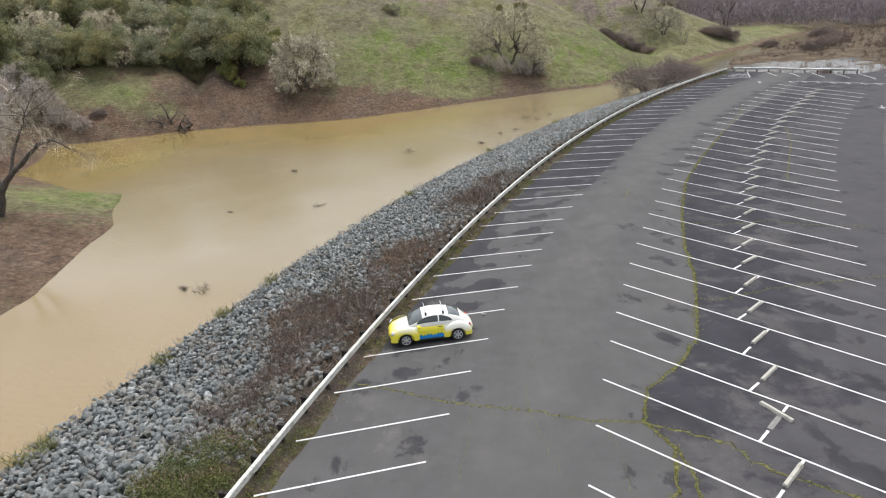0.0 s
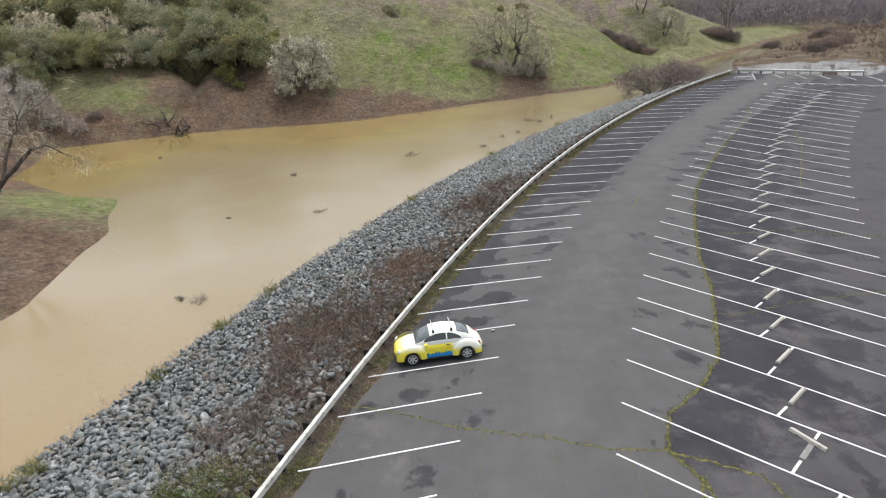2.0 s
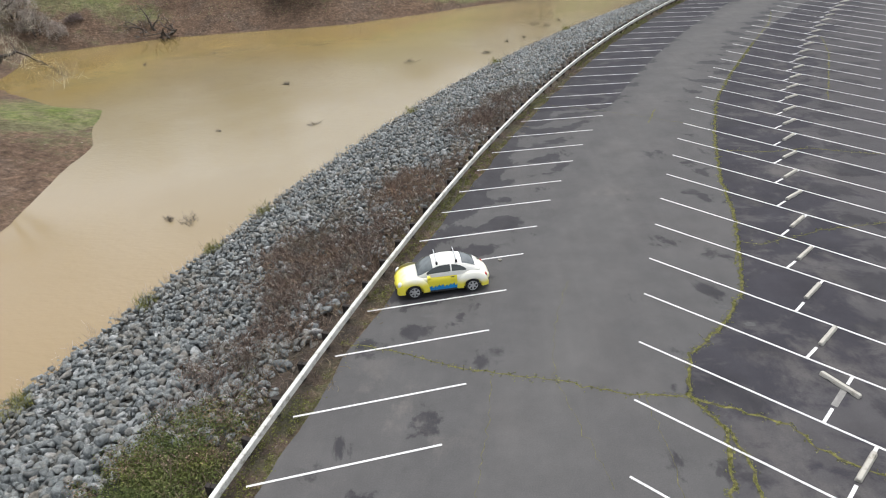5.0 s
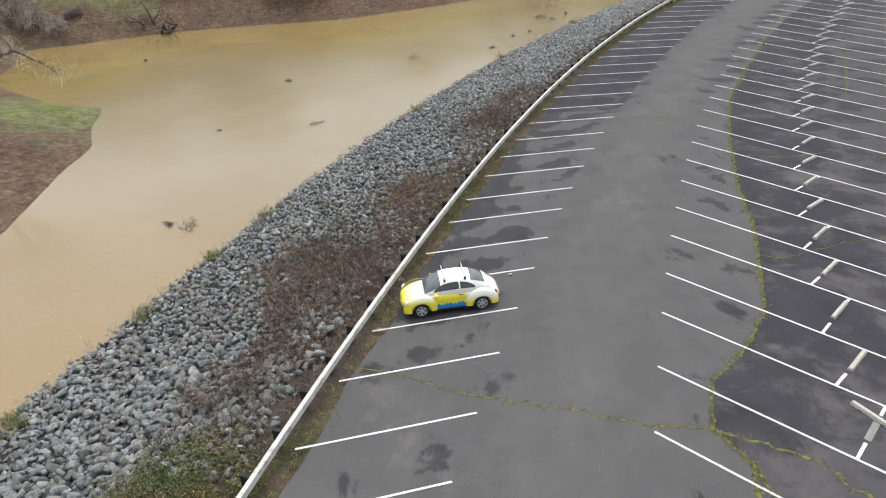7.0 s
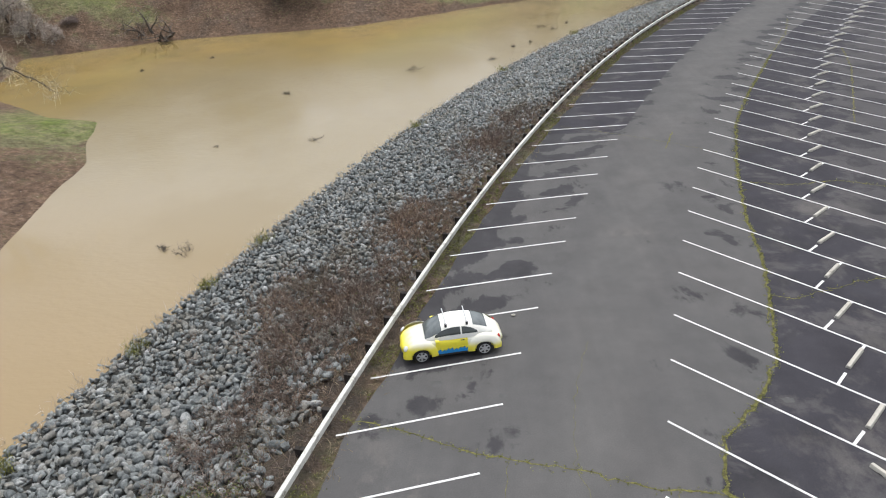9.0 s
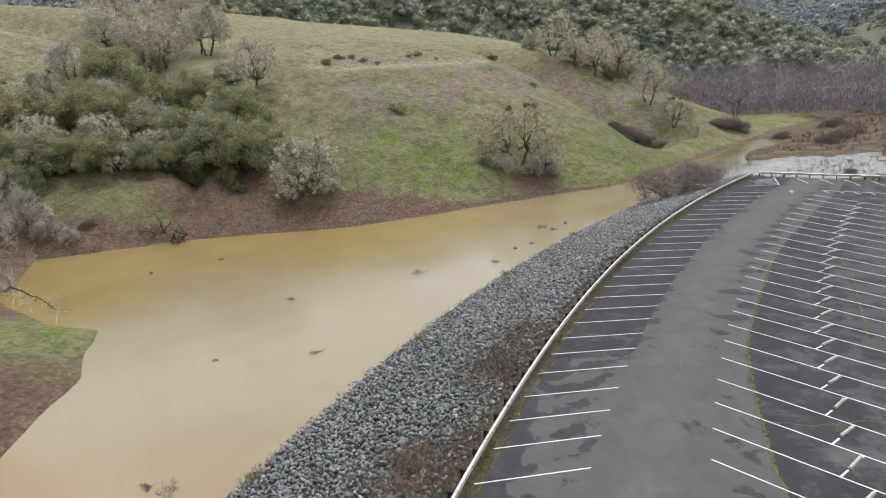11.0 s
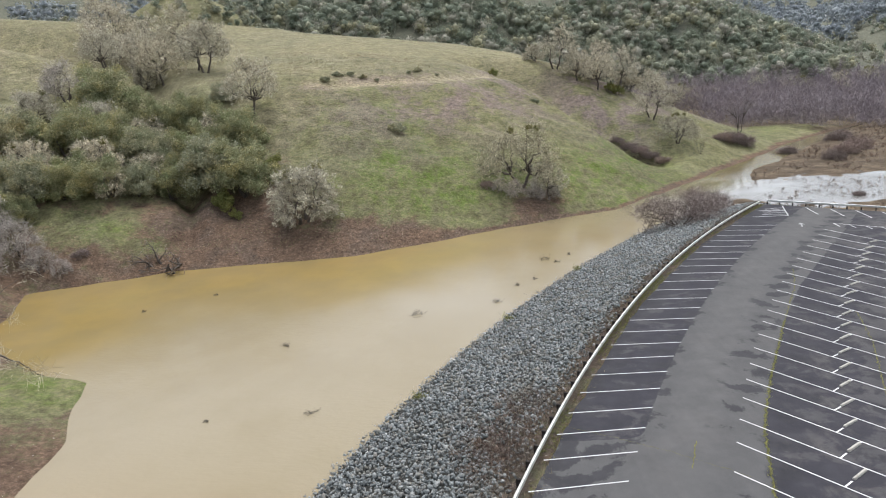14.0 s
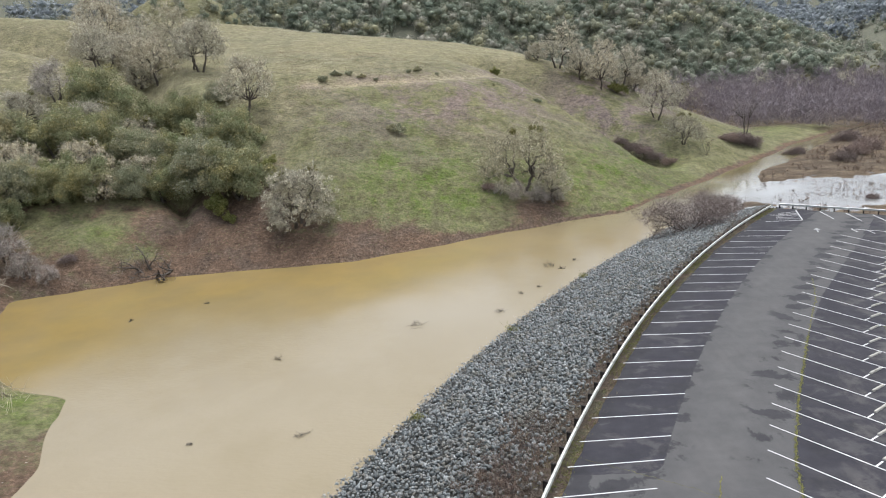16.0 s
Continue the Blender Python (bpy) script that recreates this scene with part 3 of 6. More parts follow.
BAY_A, BAY_B, BAY_C = 0.00318, 3.0540, 6.336     # distances of the bay lines along their curve


def lot_left(y):
    """Ragged edge of the asphalt beside the rail."""
    return curve_x(RAIL, y) + 0.78 + 0.22 * vnoise(y, y * 0 + 3.0, 1.7, 61) + 0.15 * vnoise(y, y * 0, 6.0, 62)


def lot_mesh():
    ys = steps(-45, (12, 3), (80, 0.3), (128, 0.7))
    ws = steps(0, (34, 0.4), (60, 1.2), (140, 5))
    S, Y = np.meshgrid(ws, ys)
    X = lot_left(Y) + S
    # draw the far rows back to the line of the end rail
    over = beyond_end(X, Y) + 0.5
    Y2 = np.where(over > 0, Y - over * 0.807, Y)
    X2 = np.where(over > 0, X - over * 0.590, X)
    n, m = X.shape
    verts = np.stack([X2.ravel(), Y2.ravel(), np.zeros(n * m)], 1)
    i = np.arange(n * m).reshape(n, m)
    quads = np.stack([i[:-1, :-1], i[:-1, 1:], i[1:, 1:], i[1:, :-1]], -1).reshape(-1, 4)
    keep = (over.ravel()[quads] < 0).any(1)
    quads = quads[keep]
    x, y = X2.ravel(), Y2.ravel()
    u = rail_side(x, y)
    tip = (x - curve_x(ROW, y)) / np.hypot(1, curve_slope(ROW, y))
    left = (curve_x(TIPS, y) - x) / np.hypot(1, curve_slope(TIPS, y))
    seam = -line_side(SEAM, x, y)
    # where in its bay a place lies, 0 to 1 from line to line
    ys = np.arange(-60, 150, 0.1)
    run = [np.concatenate([[0], np.cumsum(np.hypot(np.diff(curve_x(c, ys)), np.diff(ys)))]) for c in (TIPS, ROW)]
    along_l = np.interp(y, ys, run[0]) - np.interp(22.3, ys, run[0]) - BAY_C + np.tan(radians(29)) * left
    along_r = np.interp(y, ys, run[1]) - np.interp(21.355, ys, run[1]) - 3.10 + np.tan(radians(27.4)) * tip
    mid_l = np.sin(math.pi * np.mod(along_l / 3.1, 1)) ** 2
    mid_r = np.sin(math.pi * np.mod(along_r / 3.2707, 1)) ** 2
    blot = 0.75 + 0.5 * vnoise(x, y, 3.0, 71)
    old = smooth(y, 52.5, 54.0)
    lay = {
        "seal": np.clip(0.5 + seam * 0.6, 0, 1) * (1 - smooth(tip, 15.5, 17.5)) + np.clip(0.5 + 0.8 * left, 0, 1) * old,
        "worn": np.clip(0.75 * smooth(seam, 3.5, 8.0) * (0.6 + 0.6 * vnoise(x, y, 9.0, 72)) + 0.4 * smooth(tip, 7.0, 10.0) - 0.25 * smooth(y, 60, 90) + 0.45 * (1 - smooth(y, 19.5, 22.5)), 0, 1),
        "bay": np.clip(np.exp(-((left - 2.2) / 1.5) ** 2) * mid_l * blot * (1 - 0.55 * old) * (0.85 - 0.4 * (1 - smooth(y, 21, 26)))
                       + 0.62 * np.exp(-((left - 4.6) / 1.2) ** 2) * smooth(y, 24, 30) + 0.5 * np.exp(-((left - 0.2) / 1.0) ** 2) * old * mid_l
                       + 0.95 * np.exp(-((tip + 0.1) / 1.3) ** 2) * mid_r * blot * smooth(y, 46, 60)
                       + np.exp(-((tip - 3.4) / 1.8) ** 2) * mid_r * blot * (0.45 + 0.35 * smooth(seam, 0, 1)) + 0.75 * np.exp(-((tip - 9.6) / 2.0) ** 2) * mid_r * blot, 0, 1),
        "bays": np.clip(smooth(left, -1.8, -0.6) + smooth(tip, -2.6, -1.2) * (1 - smooth(tip, 16, 20)), 0, 1),
        "silt_or_reflection": np.clip(np.exp(-(((x + 3.5) / 3.0) ** 2 + ((y - 20.4) / 3.0) ** 2)) * 1.5 + 0.55 * np.exp(-((tip - 6.0) / 3.0) ** 2) + 0.9 * np.exp(-(((x - 8) / 1.6) ** 2 + ((y - 37.6) / 0.8) ** 2)), 0, 1),
        "lane": np.clip(smooth(-left, 0.6, 2.0) * (1 - smooth(tip, -2.0, -0.4)), 0, 1),
    }
    return raw_mesh("parking_lot", verts, quads, M_ASPHALT, lay)


lot = new("parking_lot", lot_mesh())
tagged(lot, "worn grey asphalt parking lot with dark damp stains", "parking lot", kind="structure")

k = Mat("white_road_paint", 0.7, spec=0.3)
M_PAINT = k.colour(k.mix(k.step(k.noise(6, 6, 0.8), 0.60, 0.72), (0.58, 0.58, 0.575), (0.2, 0.2, 0.2))).m


def slab(length, width, thick):
    bm = bmesh.new()
    bmesh.ops.create_cube(bm, size=1)
    bmesh.ops.scale(bm, vec=(length, width, thick), verts=bm.verts)
    bmesh.ops.translate(bm, vec=(length / 2, 0, thick / 2), verts=bm.verts)
    return bm


def shared(name, bm, material):
    me = bpy.data.meshes.new(name)
    bm.to_mesh(me)
    bm.free()
    me.materials.append(material)
    return me


BAY_LINE = shared("painted_line", slab(6.02, 0.078, 0.006), M_PAINT)
ROW_LINE = shared("painted_line", slab(14.3, 0.082, 0.006), M_PAINT)
STUB_A = shared("painted_line", slab(0.85, 0.105, 0.006), M_PAINT)
STUB_B = shared("painted_line", slab(0.55, 0.105, 0.006), M_PAINT)


def turned(x, y, a, z=0.004):
    return pose(x, y, z, 0, 0, math.degrees(a))


def spaced(c, y0, dists):
    """Places along a curve at given distances from its point at y0."""
    ys = np.arange(y0 - 25, 150, 0.02)
    xs = curve_x(c, ys)
    s = np.concatenate([[0], np.cumsum(np.hypot(np.diff(xs), np.diff(ys)))])
    s -= np.interp(y0, ys, s)
    out = []
    for y in np.interp(dists, s, ys):
        k = curve_slope(c, y)
        n = math.hypot(1, k)
        out.append((curve_x(c, y), float(y), k / n, 1 / n))
    return out


# bays along the rail: 9 ft wide, slanted against the curve
BAY_SLIPS = dict(zip(range(-3, 11), (-0.20, -0.26, -0.02, -0.05, 0.16, 0.04, 0.22, -0.11, 0.04, -0.06, -0.15, 0.08, 0.1, -0.05)))   # uneven painting
for x, y, tx, ty in spaced(TIPS, 22.3, [BAY_C + BAY_B * i + BAY_A * i * i + BAY_SLIPS.get(i, 0.0) for i in range(-5, 30)]):
    a = math.atan2(-tx, ty) + radians(29.6 - 3.2 * float(smooth(np.array(y), 38, 66)))
    c, s = math.cos(a), math.sin(a)
    mesh_part("painted_line", BAY_LINE, lot, turned(x - 6.02 * c, y - 6.02 * s, a))

# the double row: slanted lines across, with a wheel stop on the cross line of each bay
k = Mat("weathered_concrete", 0.9, spec=0.25)
M_CONCRETE = k.colour(k.mix(k.step(k.noise(2.5, 6, 0.7), 0.5, 0.7), (0.40, 0.385, 0.34), (0.20, 0.19, 0.16))).bump(k.noise(14, 4), 0.4, 0.02).m


M_PRINT = plain('pale_print_of_a_moved_stop', (0.2, 0.195, 0.185), 0.9, vary=0.25, scale=6)


def wheel_stop_mesh():
    """A precast stop with sloping sides, chamfered ends and two drain notches under it."""
    bm = bmesh.new()
    prof = [(-0.095, 0.0), (-0.085, 0.06), (-0.055, 0.125), (0.055, 0.125), (0.085, 0.06), (0.095, 0.0)]
    rings = []
    for px, sc, lift in ((-0.72, 0.82, 0.0), (-0.68, 1.0, 0.0), (-0.45, 1.0, 0), (-0.42, 1.0, 0.03), (-0.3, 1.0, 0.03), (-0.27, 1.0, 0),
                         (0.27, 1.0, 0), (0.3, 1.0, 0.03), (0.42, 1.0, 0.03), (0.45, 1.0, 0), (0.68, 1.0, 0), (0.72, 0.82, 0)):
        rings.append([bm.verts.new((px, qy * sc, max(qz * sc, lift))) for qy, qz in prof])
    for a, b in zip(rings, rings[1:]):
        for i in range(6):
            j = (i + 1) % 6
            bm.faces.new((a[i], b[i], b[j], a[j]))
    bm.faces.new(rings[0])
    bm.faces.new(rings[-1][::-1])
    bmesh.ops.recalc_face_normals(bm, faces=bm.faces)
    return shared("wheel_stop", bm, M_CONCRETE)


STOP = wheel_stop_mesh()
rng = random.Random(4)
ROW_SLIPS = dict(zip(range(-1, 14), (0.11, 0.12, 0.27, 0.07, 0.34, 0.25, 0.46, 0.38, 0.2, 0.14, 0.32, 0.2, 0.2, 0.1, -0.1)))
row = spaced(ROW, 21.355, [3.10 + 3.2707 * i + ROW_SLIPS.get(i, 0.0) for i in range(-4, 29)])
ends = []
for i, (x, y, tx, ty) in enumerate(row):
    a = math.atan2(-tx, ty) - radians(27.4)
    c, s = math.cos(a), math.sin(a)
    mesh_part("painted_line", ROW_LINE, lot, turned(x, y, a))
    ends.append((x, y, c, s))
for i in range(len(ends) - 1):
    x, y, c, s = ends[i]
    X, Y, C, S = ends[i + 1]
    p = Vector((x + 6.45 * c, y + 6.45 * s))
    q = Vector((X + 7.95 * C, Y + 7.95 * S))
    way = (q - p).normalized()
    a = math.atan2(way.y, way.x)
    span = (q - p).length
    mesh_part("painted_line", STUB_A, lot, turned(p.x, p.y, a))
    mesh_part("painted_line", STUB_B, lot, turned(*(q - way * 0.55), a))
    mid = p + way * (0.37 * span + 0.72 + rng.uniform(-0.08, 0.08))
    wild = abs(y - 23.5) < 1.7
    if wild:
        mid = mid + way * 0.42 + Vector((-0.12, 0.1))
    m = turned(mid.x + rng.uniform(-.03, .03), mid.y, a + rng.uniform(-0.05, 0.05) + (radians(72) if wild else 0), 0.011)
    stop = new("wheel_stop", STOP)
    stop.matrix_basis = m
    tagged(stop, "knocked askew concrete wheel stop across its bay line" if wild else "weathered concrete wheel stop on white bay line", "wheel stop", "wheel stops of the double row")
    if wild:
        bm = slab(1.3, 0.2, 0.004)
        part("bare_concrete_print", bm, M_PRINT, lot).matrix_basis = turned(*(p + way * 1.0), a)

# hatched corner, end bays and arrows at the far end
def stripe(x0, y0, x1, y1, w=0.11):
    d = math.hypot(x1 - x0, y1 - y0)
    part("painted_line", slab(d, w, 0.006), M_PAINT, lot).matrix_basis = turned(x0, y0, math.atan2(y1 - y0, x1 - x0))


for i in range(6):
    x, y = 52.3 + 2.75 * i, 119.6 - 2.05 * i
    stripe(x, y, x - 0.6 + 0.05 * i, y - 5.2)
stripe(42.3, 115.0, 47.4, 114.6)
stripe(44.6, 118.9, 48.6, 118.2)
stripe(47.4, 114.6, 49.6, 121.6)
for i in range(5):
    stripe(44.2 + 0.5 * i, 116.2 + 0.9 * i, 47.9 + 0.32 * i, 115.6 + 1.2 * i, 0.09)
for i in range(9):
    x, y = 50.8 + 1.55 * i, 108.2 - 1.15 * i
    stripe(x, y, x - 0.1, y - 1.9, 0.1)
stripe(50.8, 108.2, 63.2, 99.0, 0.1)


M_FADED = plain("faded_road_paint", (0.27, 0.27, 0.27), 0.8, vary=0.3, scale=5)


def arrow(x, y, a):
    bm = bmesh.new()
    pts = [(-1.2, -0.1), (0.2, -0.1), (0.2, -0.45), (1.2, 0), (0.2, 0.45), (0.2, 0.1), (-1.2, 0.1)]
    low, top = [bm.verts.new((px, py, 0)) for px, py in pts], [bm.verts.new((px, py, 0.006)) for px, py in pts]
    bm.faces.new(top)
    for i in range(7):
        bm.faces.new((low[i], low[(i + 1) % 7], top[(i + 1) % 7], top[i]))
    part("painted_arrow", bm, M_FADED, lot, "faded white direction arrow").matrix_basis = turned(x, y, a)


arrow(46.5, 108.5, radians(70))
arrow(50.6, 82.6, radians(-115))
arrow(62.6, 106.2, radians(70))

# ---- guard rail ----
k = Mat("weathered_white_rail_paint", 0.6, spec=0.4)
M_RAIL = k.colour(k.mix(k.step(k.noise(2.2, 8, 0.85), 0.46, 0.66), (0.54, 0.545, 0.505), (0.2, 0.185, 0.145))).m
M_POST = plain("dark_creosoted_timber", (0.024, 0.02, 0.017), 0.9, vary=0.4, scale=6)
M_STEEL = plain("galvanised_steel", (0.42, 0.43, 0.43), 0.5, 0.7, vary=0.2, scale=4)

TIMBER = [(-0.06, 0.10), (-0.045, 0.115), (0.085, 0.115), (0.10, 0.10), (0.10, -0.13), (0.085, -0.145), (-0.045, -0.145), (-0.06, -0.13)]
W_BEAM = [(0.0, 0.155), (0.02, 0.14), (0.075, 0.115), (0.08, 0.07), (0.025, 0.03), (0.01, 0.0), (0.025, -0.03), (0.08, -0.07), (0.075, -0.115), (0.02, -0.14), (0.0, -0.155)]


def beam(stations, mid_z, name, parent, material, label="", shape=W_BEAM):
    """A rail of the given section, bent along the stations; its face is to the lot."""
    bm = bmesh.new()
    rings = []
    for x, y, tx, ty in stations:
        nx, ny = ty, -tx
        ring = [bm.verts.new((x + nx * o, y + ny * o, mid_z + h)) for o, h in shape]
        if shape is W_BEAM:
            ring += [bm.verts.new((x + nx * (o - 0.012), y + ny * (o - 0.012), mid_z + h)) for o, h in shape[::-1]]
        rings.append(ring)
    n = len(rings[0])
    for a, b in zip(rings, rings[1:]):
        for i in range(n):
            bm.faces.new((a[i], a[(i + 1) % n], b[(i + 1) % n], b[i]))
    bm.faces.new(rings[0])
    bm.faces.new(rings[-1][::-1])
    bmesh.ops.recalc_face_normals(bm, faces=bm.faces)
    return part(name, bm, material, parent, label)


def box(sx, sy, sz, bevel=0.0):
    bm = bmesh.new()
    bmesh.ops.create_cube(bm, size=1)
    bmesh.ops.scale(bm, vec=(sx, sy, sz), verts=bm.verts)
    bmesh.ops.translate(bm, vec=(0, 0, sz / 2), verts=bm.verts)
    if bevel:
        bmesh.ops.bevel(bm, geom=list(bm.edges), offset=bevel, segments=1, affect='EDGES')
    return bm


POST = shared("post", box(0.17, 0.17, 1.05, 0.012), M_POST)
BLOCK = shared("spacer_block", box(0.16, 0.18, 0.22, 0.01), M_POST)

rail = new("guard_rail")
tagged(rail, "long curved white guard rail on dark timber posts", "guard rail")
line = curve_stations(RAIL, 8.0, 124.6, 1.905)
step_len = 4
for i in range(0, len(line) - 1, step_len):
    seg = line[i:i + step_len + 1]
    if len(seg) > 1:
        x, y, tx, ty = seg[-1]
        if i + step_len < len(line) - 1:
            seg = seg[:-1] + [(x + tx * 0.15, y + ty * 0.15, tx, ty)]
        lift = 0.004 * ((i // step_len) % 2)
        beam([(px + lift * py2, py - lift * px2, px2, py2) for px, py, px2, py2 in seg], 0.56 + 0.012 * math.sin(i * 1.7), "rail_beam", rail, M_RAIL, "weathered white-painted rail", TIMBER)
rng = random.Random(9)
for x, y, tx, ty in line:
    a = math.degrees(math.atan2(ty, tx))
    mesh_part("post", POST, rail, pose(x - ty * 0.34, y + tx * 0.34, -0.42, rng.uniform(-1.5, 1.5), rng.uniform(-1.5, 1.5), a + rng.uniform(-4, 4)))
    mesh_part("spacer_block", BLOCK, rail, pose(x - ty * 0.18, y + tx * 0.18, 0.40, 0, 0, a))

end_rail = new("guard_rail")
tagged(end_rail, "grey steel guard rail closing the end of the lot", "guard rail")
line = [(CORNER[0] + FAR_WAY[0] * d, CORNER[1] + FAR_WAY[1] * d, *FAR_WAY) for d in np.arange(0.6, 20.5, 1.905)]
for i in range(0, len(line) - 1, 4):
    beam(line[i:i + 5], 0.56, "rail_beam", end_rail, M_STEEL)
for x, y, tx, ty in line:
    mesh_part("post", POST, end_rail, pose(x - ty * 0.28, y + tx * 0.28, -0.42, 0, 0, math.degrees(math.atan2(ty, tx))))

# ---- riprap ----
def rock_shape(r, n):
    """An angular boulder of about n faces round a unit ball."""
    bm = bmesh.new()
    bmesh.ops.create_icosphere(bm, subdivisions=2 if n > 40 else 1, radius=1)
    cuts = [Vector((r.gauss(0, 1), r.gauss(0, 1), r.gauss(0, 1))).normalized() for _ in range(11)]
    lim = [r.uniform(0.36, 0.68) for _ in cuts]
    for v in bm.verts:
        for c, l in zip(cuts, lim):
            d = v.co.dot(c)
            if d > l:
                v.co -= c * (d - l)
        v.co *= r.uniform(0.96, 1.05)
    bmesh.ops.scale(bm, vec=(1.0, r.uniform(0.65, 0.95), r.uniform(0.5, 0.75)), verts=bm.verts)
    bmesh.ops.recalc_face_normals(bm, faces=bm.faces)
    bm.verts.index_update()
    v = np.array([q.co[:] for q in bm.verts])
    f = np.array([[q.index for q in g.verts] for g in bm.faces])
    bm.free()
    return v, f


def scattered(shapes, spots):
    """Joins turned and scaled copies of shapes; spots: shape, place, three angles, three sizes."""
    vs, fs, off = [], [], 0
    for k, p, e, s in spots:
        v, f = shapes[k]
        m = np.array(Euler(e).to_matrix())
        vs.append((v * s) @ m.T + p)
        fs.append(f + off)
        off += len(v)
    return np.concatenate(vs), np.concatenate(fs)


rr = random.Random(21)
SHAPES = [rock_shape(rr, 20) for _ in range(14)] + [rock_shape(rr, 80) for _ in range(10)]


def bramble_cover(x, y):
    """Share of the bank that scrub hides."""
    u = -float(rail_side(np.array([x]), np.array([y]))[0])
    edge = 0.0
    for cx, cy, a, b in ((-9.8, 18.0, 2.6, 3.6), (-6.4, 33.5, 3.6, 3.6), (-3.4, 41.5, 2.6, 3.5), (1.4, 53.5, 2.3, 4.5), (-8.2, 28.0, 1.6, 3.0), (-9.6, 35.8, 2.2, 2.0)):
        edge = max(edge, math.exp(-((x - cx) / a) ** 2 - ((y - cy) / b) ** 2))
    return max(edge, 1.0 if u < 1.2 else 0.0)


bank = new("riprap_bank")
tagged(bank, "bank of grey quarried boulders sloping to the water", "riprap", kind="structure")
near, spots = [], []
for x0, y0, tx, ty in curve_stations(RAIL, 3.0, 126.0, 0.30):
    fade = smooth(np.array(y0), 15, 100)
    n = 80
    for j in range(n):
        u = 0.9 + 16.6 * (j + rr.uniform(-0.5, 0.5)) / n
        along = rr.uniform(-0.25, 0.25)
        x, y = x0 - ty * u + tx * along, y0 + tx * u + ty * along
        cover = bramble_cover(x, y)
        if rr.random() < cover * 0.55 - 0.12 + (0.8 if (x + 9.6) ** 2 + (y - 17.6) ** 2 < 6.5 else 0.0) or (u < 1.9 + 0.6 * math.sin(y * 0.5) and rr.random() < 0.5):
            continue
        big = rr.random()
        size = (0.18 + 0.10 * rr.random()) if big < 0.84 else (0.26 + 0.13 * rr.random())
        if y0 < 26 and 5 < u < 11:
            size *= 1.15
        z = -0.16 - max(u - 1.5, 0) * (4.56 / 14.5) + rr.uniform(-0.08, 0.2)
        close = (y0 < 30 and u < 9)
        k = rr.randrange(14, 24) if (y0 < 28) else rr.randrange(14)
        spot = (k, np.array((x, y, z)), (rr.uniform(-1.1, 1.1), rr.uniform(-1.1, 1.1), rr.uniform(0, 6.28)), np.array((1, 1, 1)) * size * rr.uniform(0.85, 1.15))
        if close and size > 0.27 and len(near) < 300:
            near.append(spot)
        else:
            spots.append(spot)
# the apron of rocks round the far corner
for i in range(1500):
    d, w = rr.uniform(-16, 7), rr.uniform(0.6, 9.0)
    x, y = CORNER[0] + FAR_WAY[0] * d + 0.590 * w, CORNER[1] + FAR_WAY[1] * d + 0.807 * w
    z = float(land(np.array([x]), np.array([y]))[0][0])
    if z > WATER_Z - 0.3:
        spots.append((rr.randrange(14), np.array((x, y, z + 0.05)), (rr.uniform(-0.6, 0.6), rr.uniform(-0.6, 0.6), rr.uniform(0, 6.28)), np.array((1, 1, 1)) * rr.uniform(0.16, 0.4)))
v, f = scattered(SHAPES, spots)
heap = new("riprap", raw_mesh("riprap", v, f, M_ROCK))
heap.parent = bank
heap["kind"] = "stuff"
BOULDERS = {}
for k, p, e, s in near:
    if k not in BOULDERS:
        BOULDERS[k] = raw_mesh("boulder", SHAPES[k][0], SHAPES[k][1], M_ROCK)
    ob = mesh_part("boulder", BOULDERS[k], bank)
    ob.matrix_basis = Matrix.LocRotScale(Vector(p), Euler(e), Vector(s))

# ---- plants ----
def tube(path, radii, sides=6):
    """Rings of a tapering limb as arrays of corners and quads."""
    vs, fs = [], []
    for i, (p, r) in enumerate(zip(path, radii)):
        d = (path[min(i + 1, len(path) - 1)] - path[max(i - 1, 0)]).normalized()
        a = d.orthogonal().normalized()
        b = d.cross(a)
        for j in range(sides):
            t = 2 * math.pi * j / sides
            vs.append(p + (a * math.cos(t) + b * math.sin(t)) * r)
    for i in range(len(path) - 1):
        for j in range(sides):
            k = (j + 1) % sides
            fs.append((i * sides + j, i * sides + k, (i + 1) * sides + k, (i + 1) * sides + j))
    return vs, fs


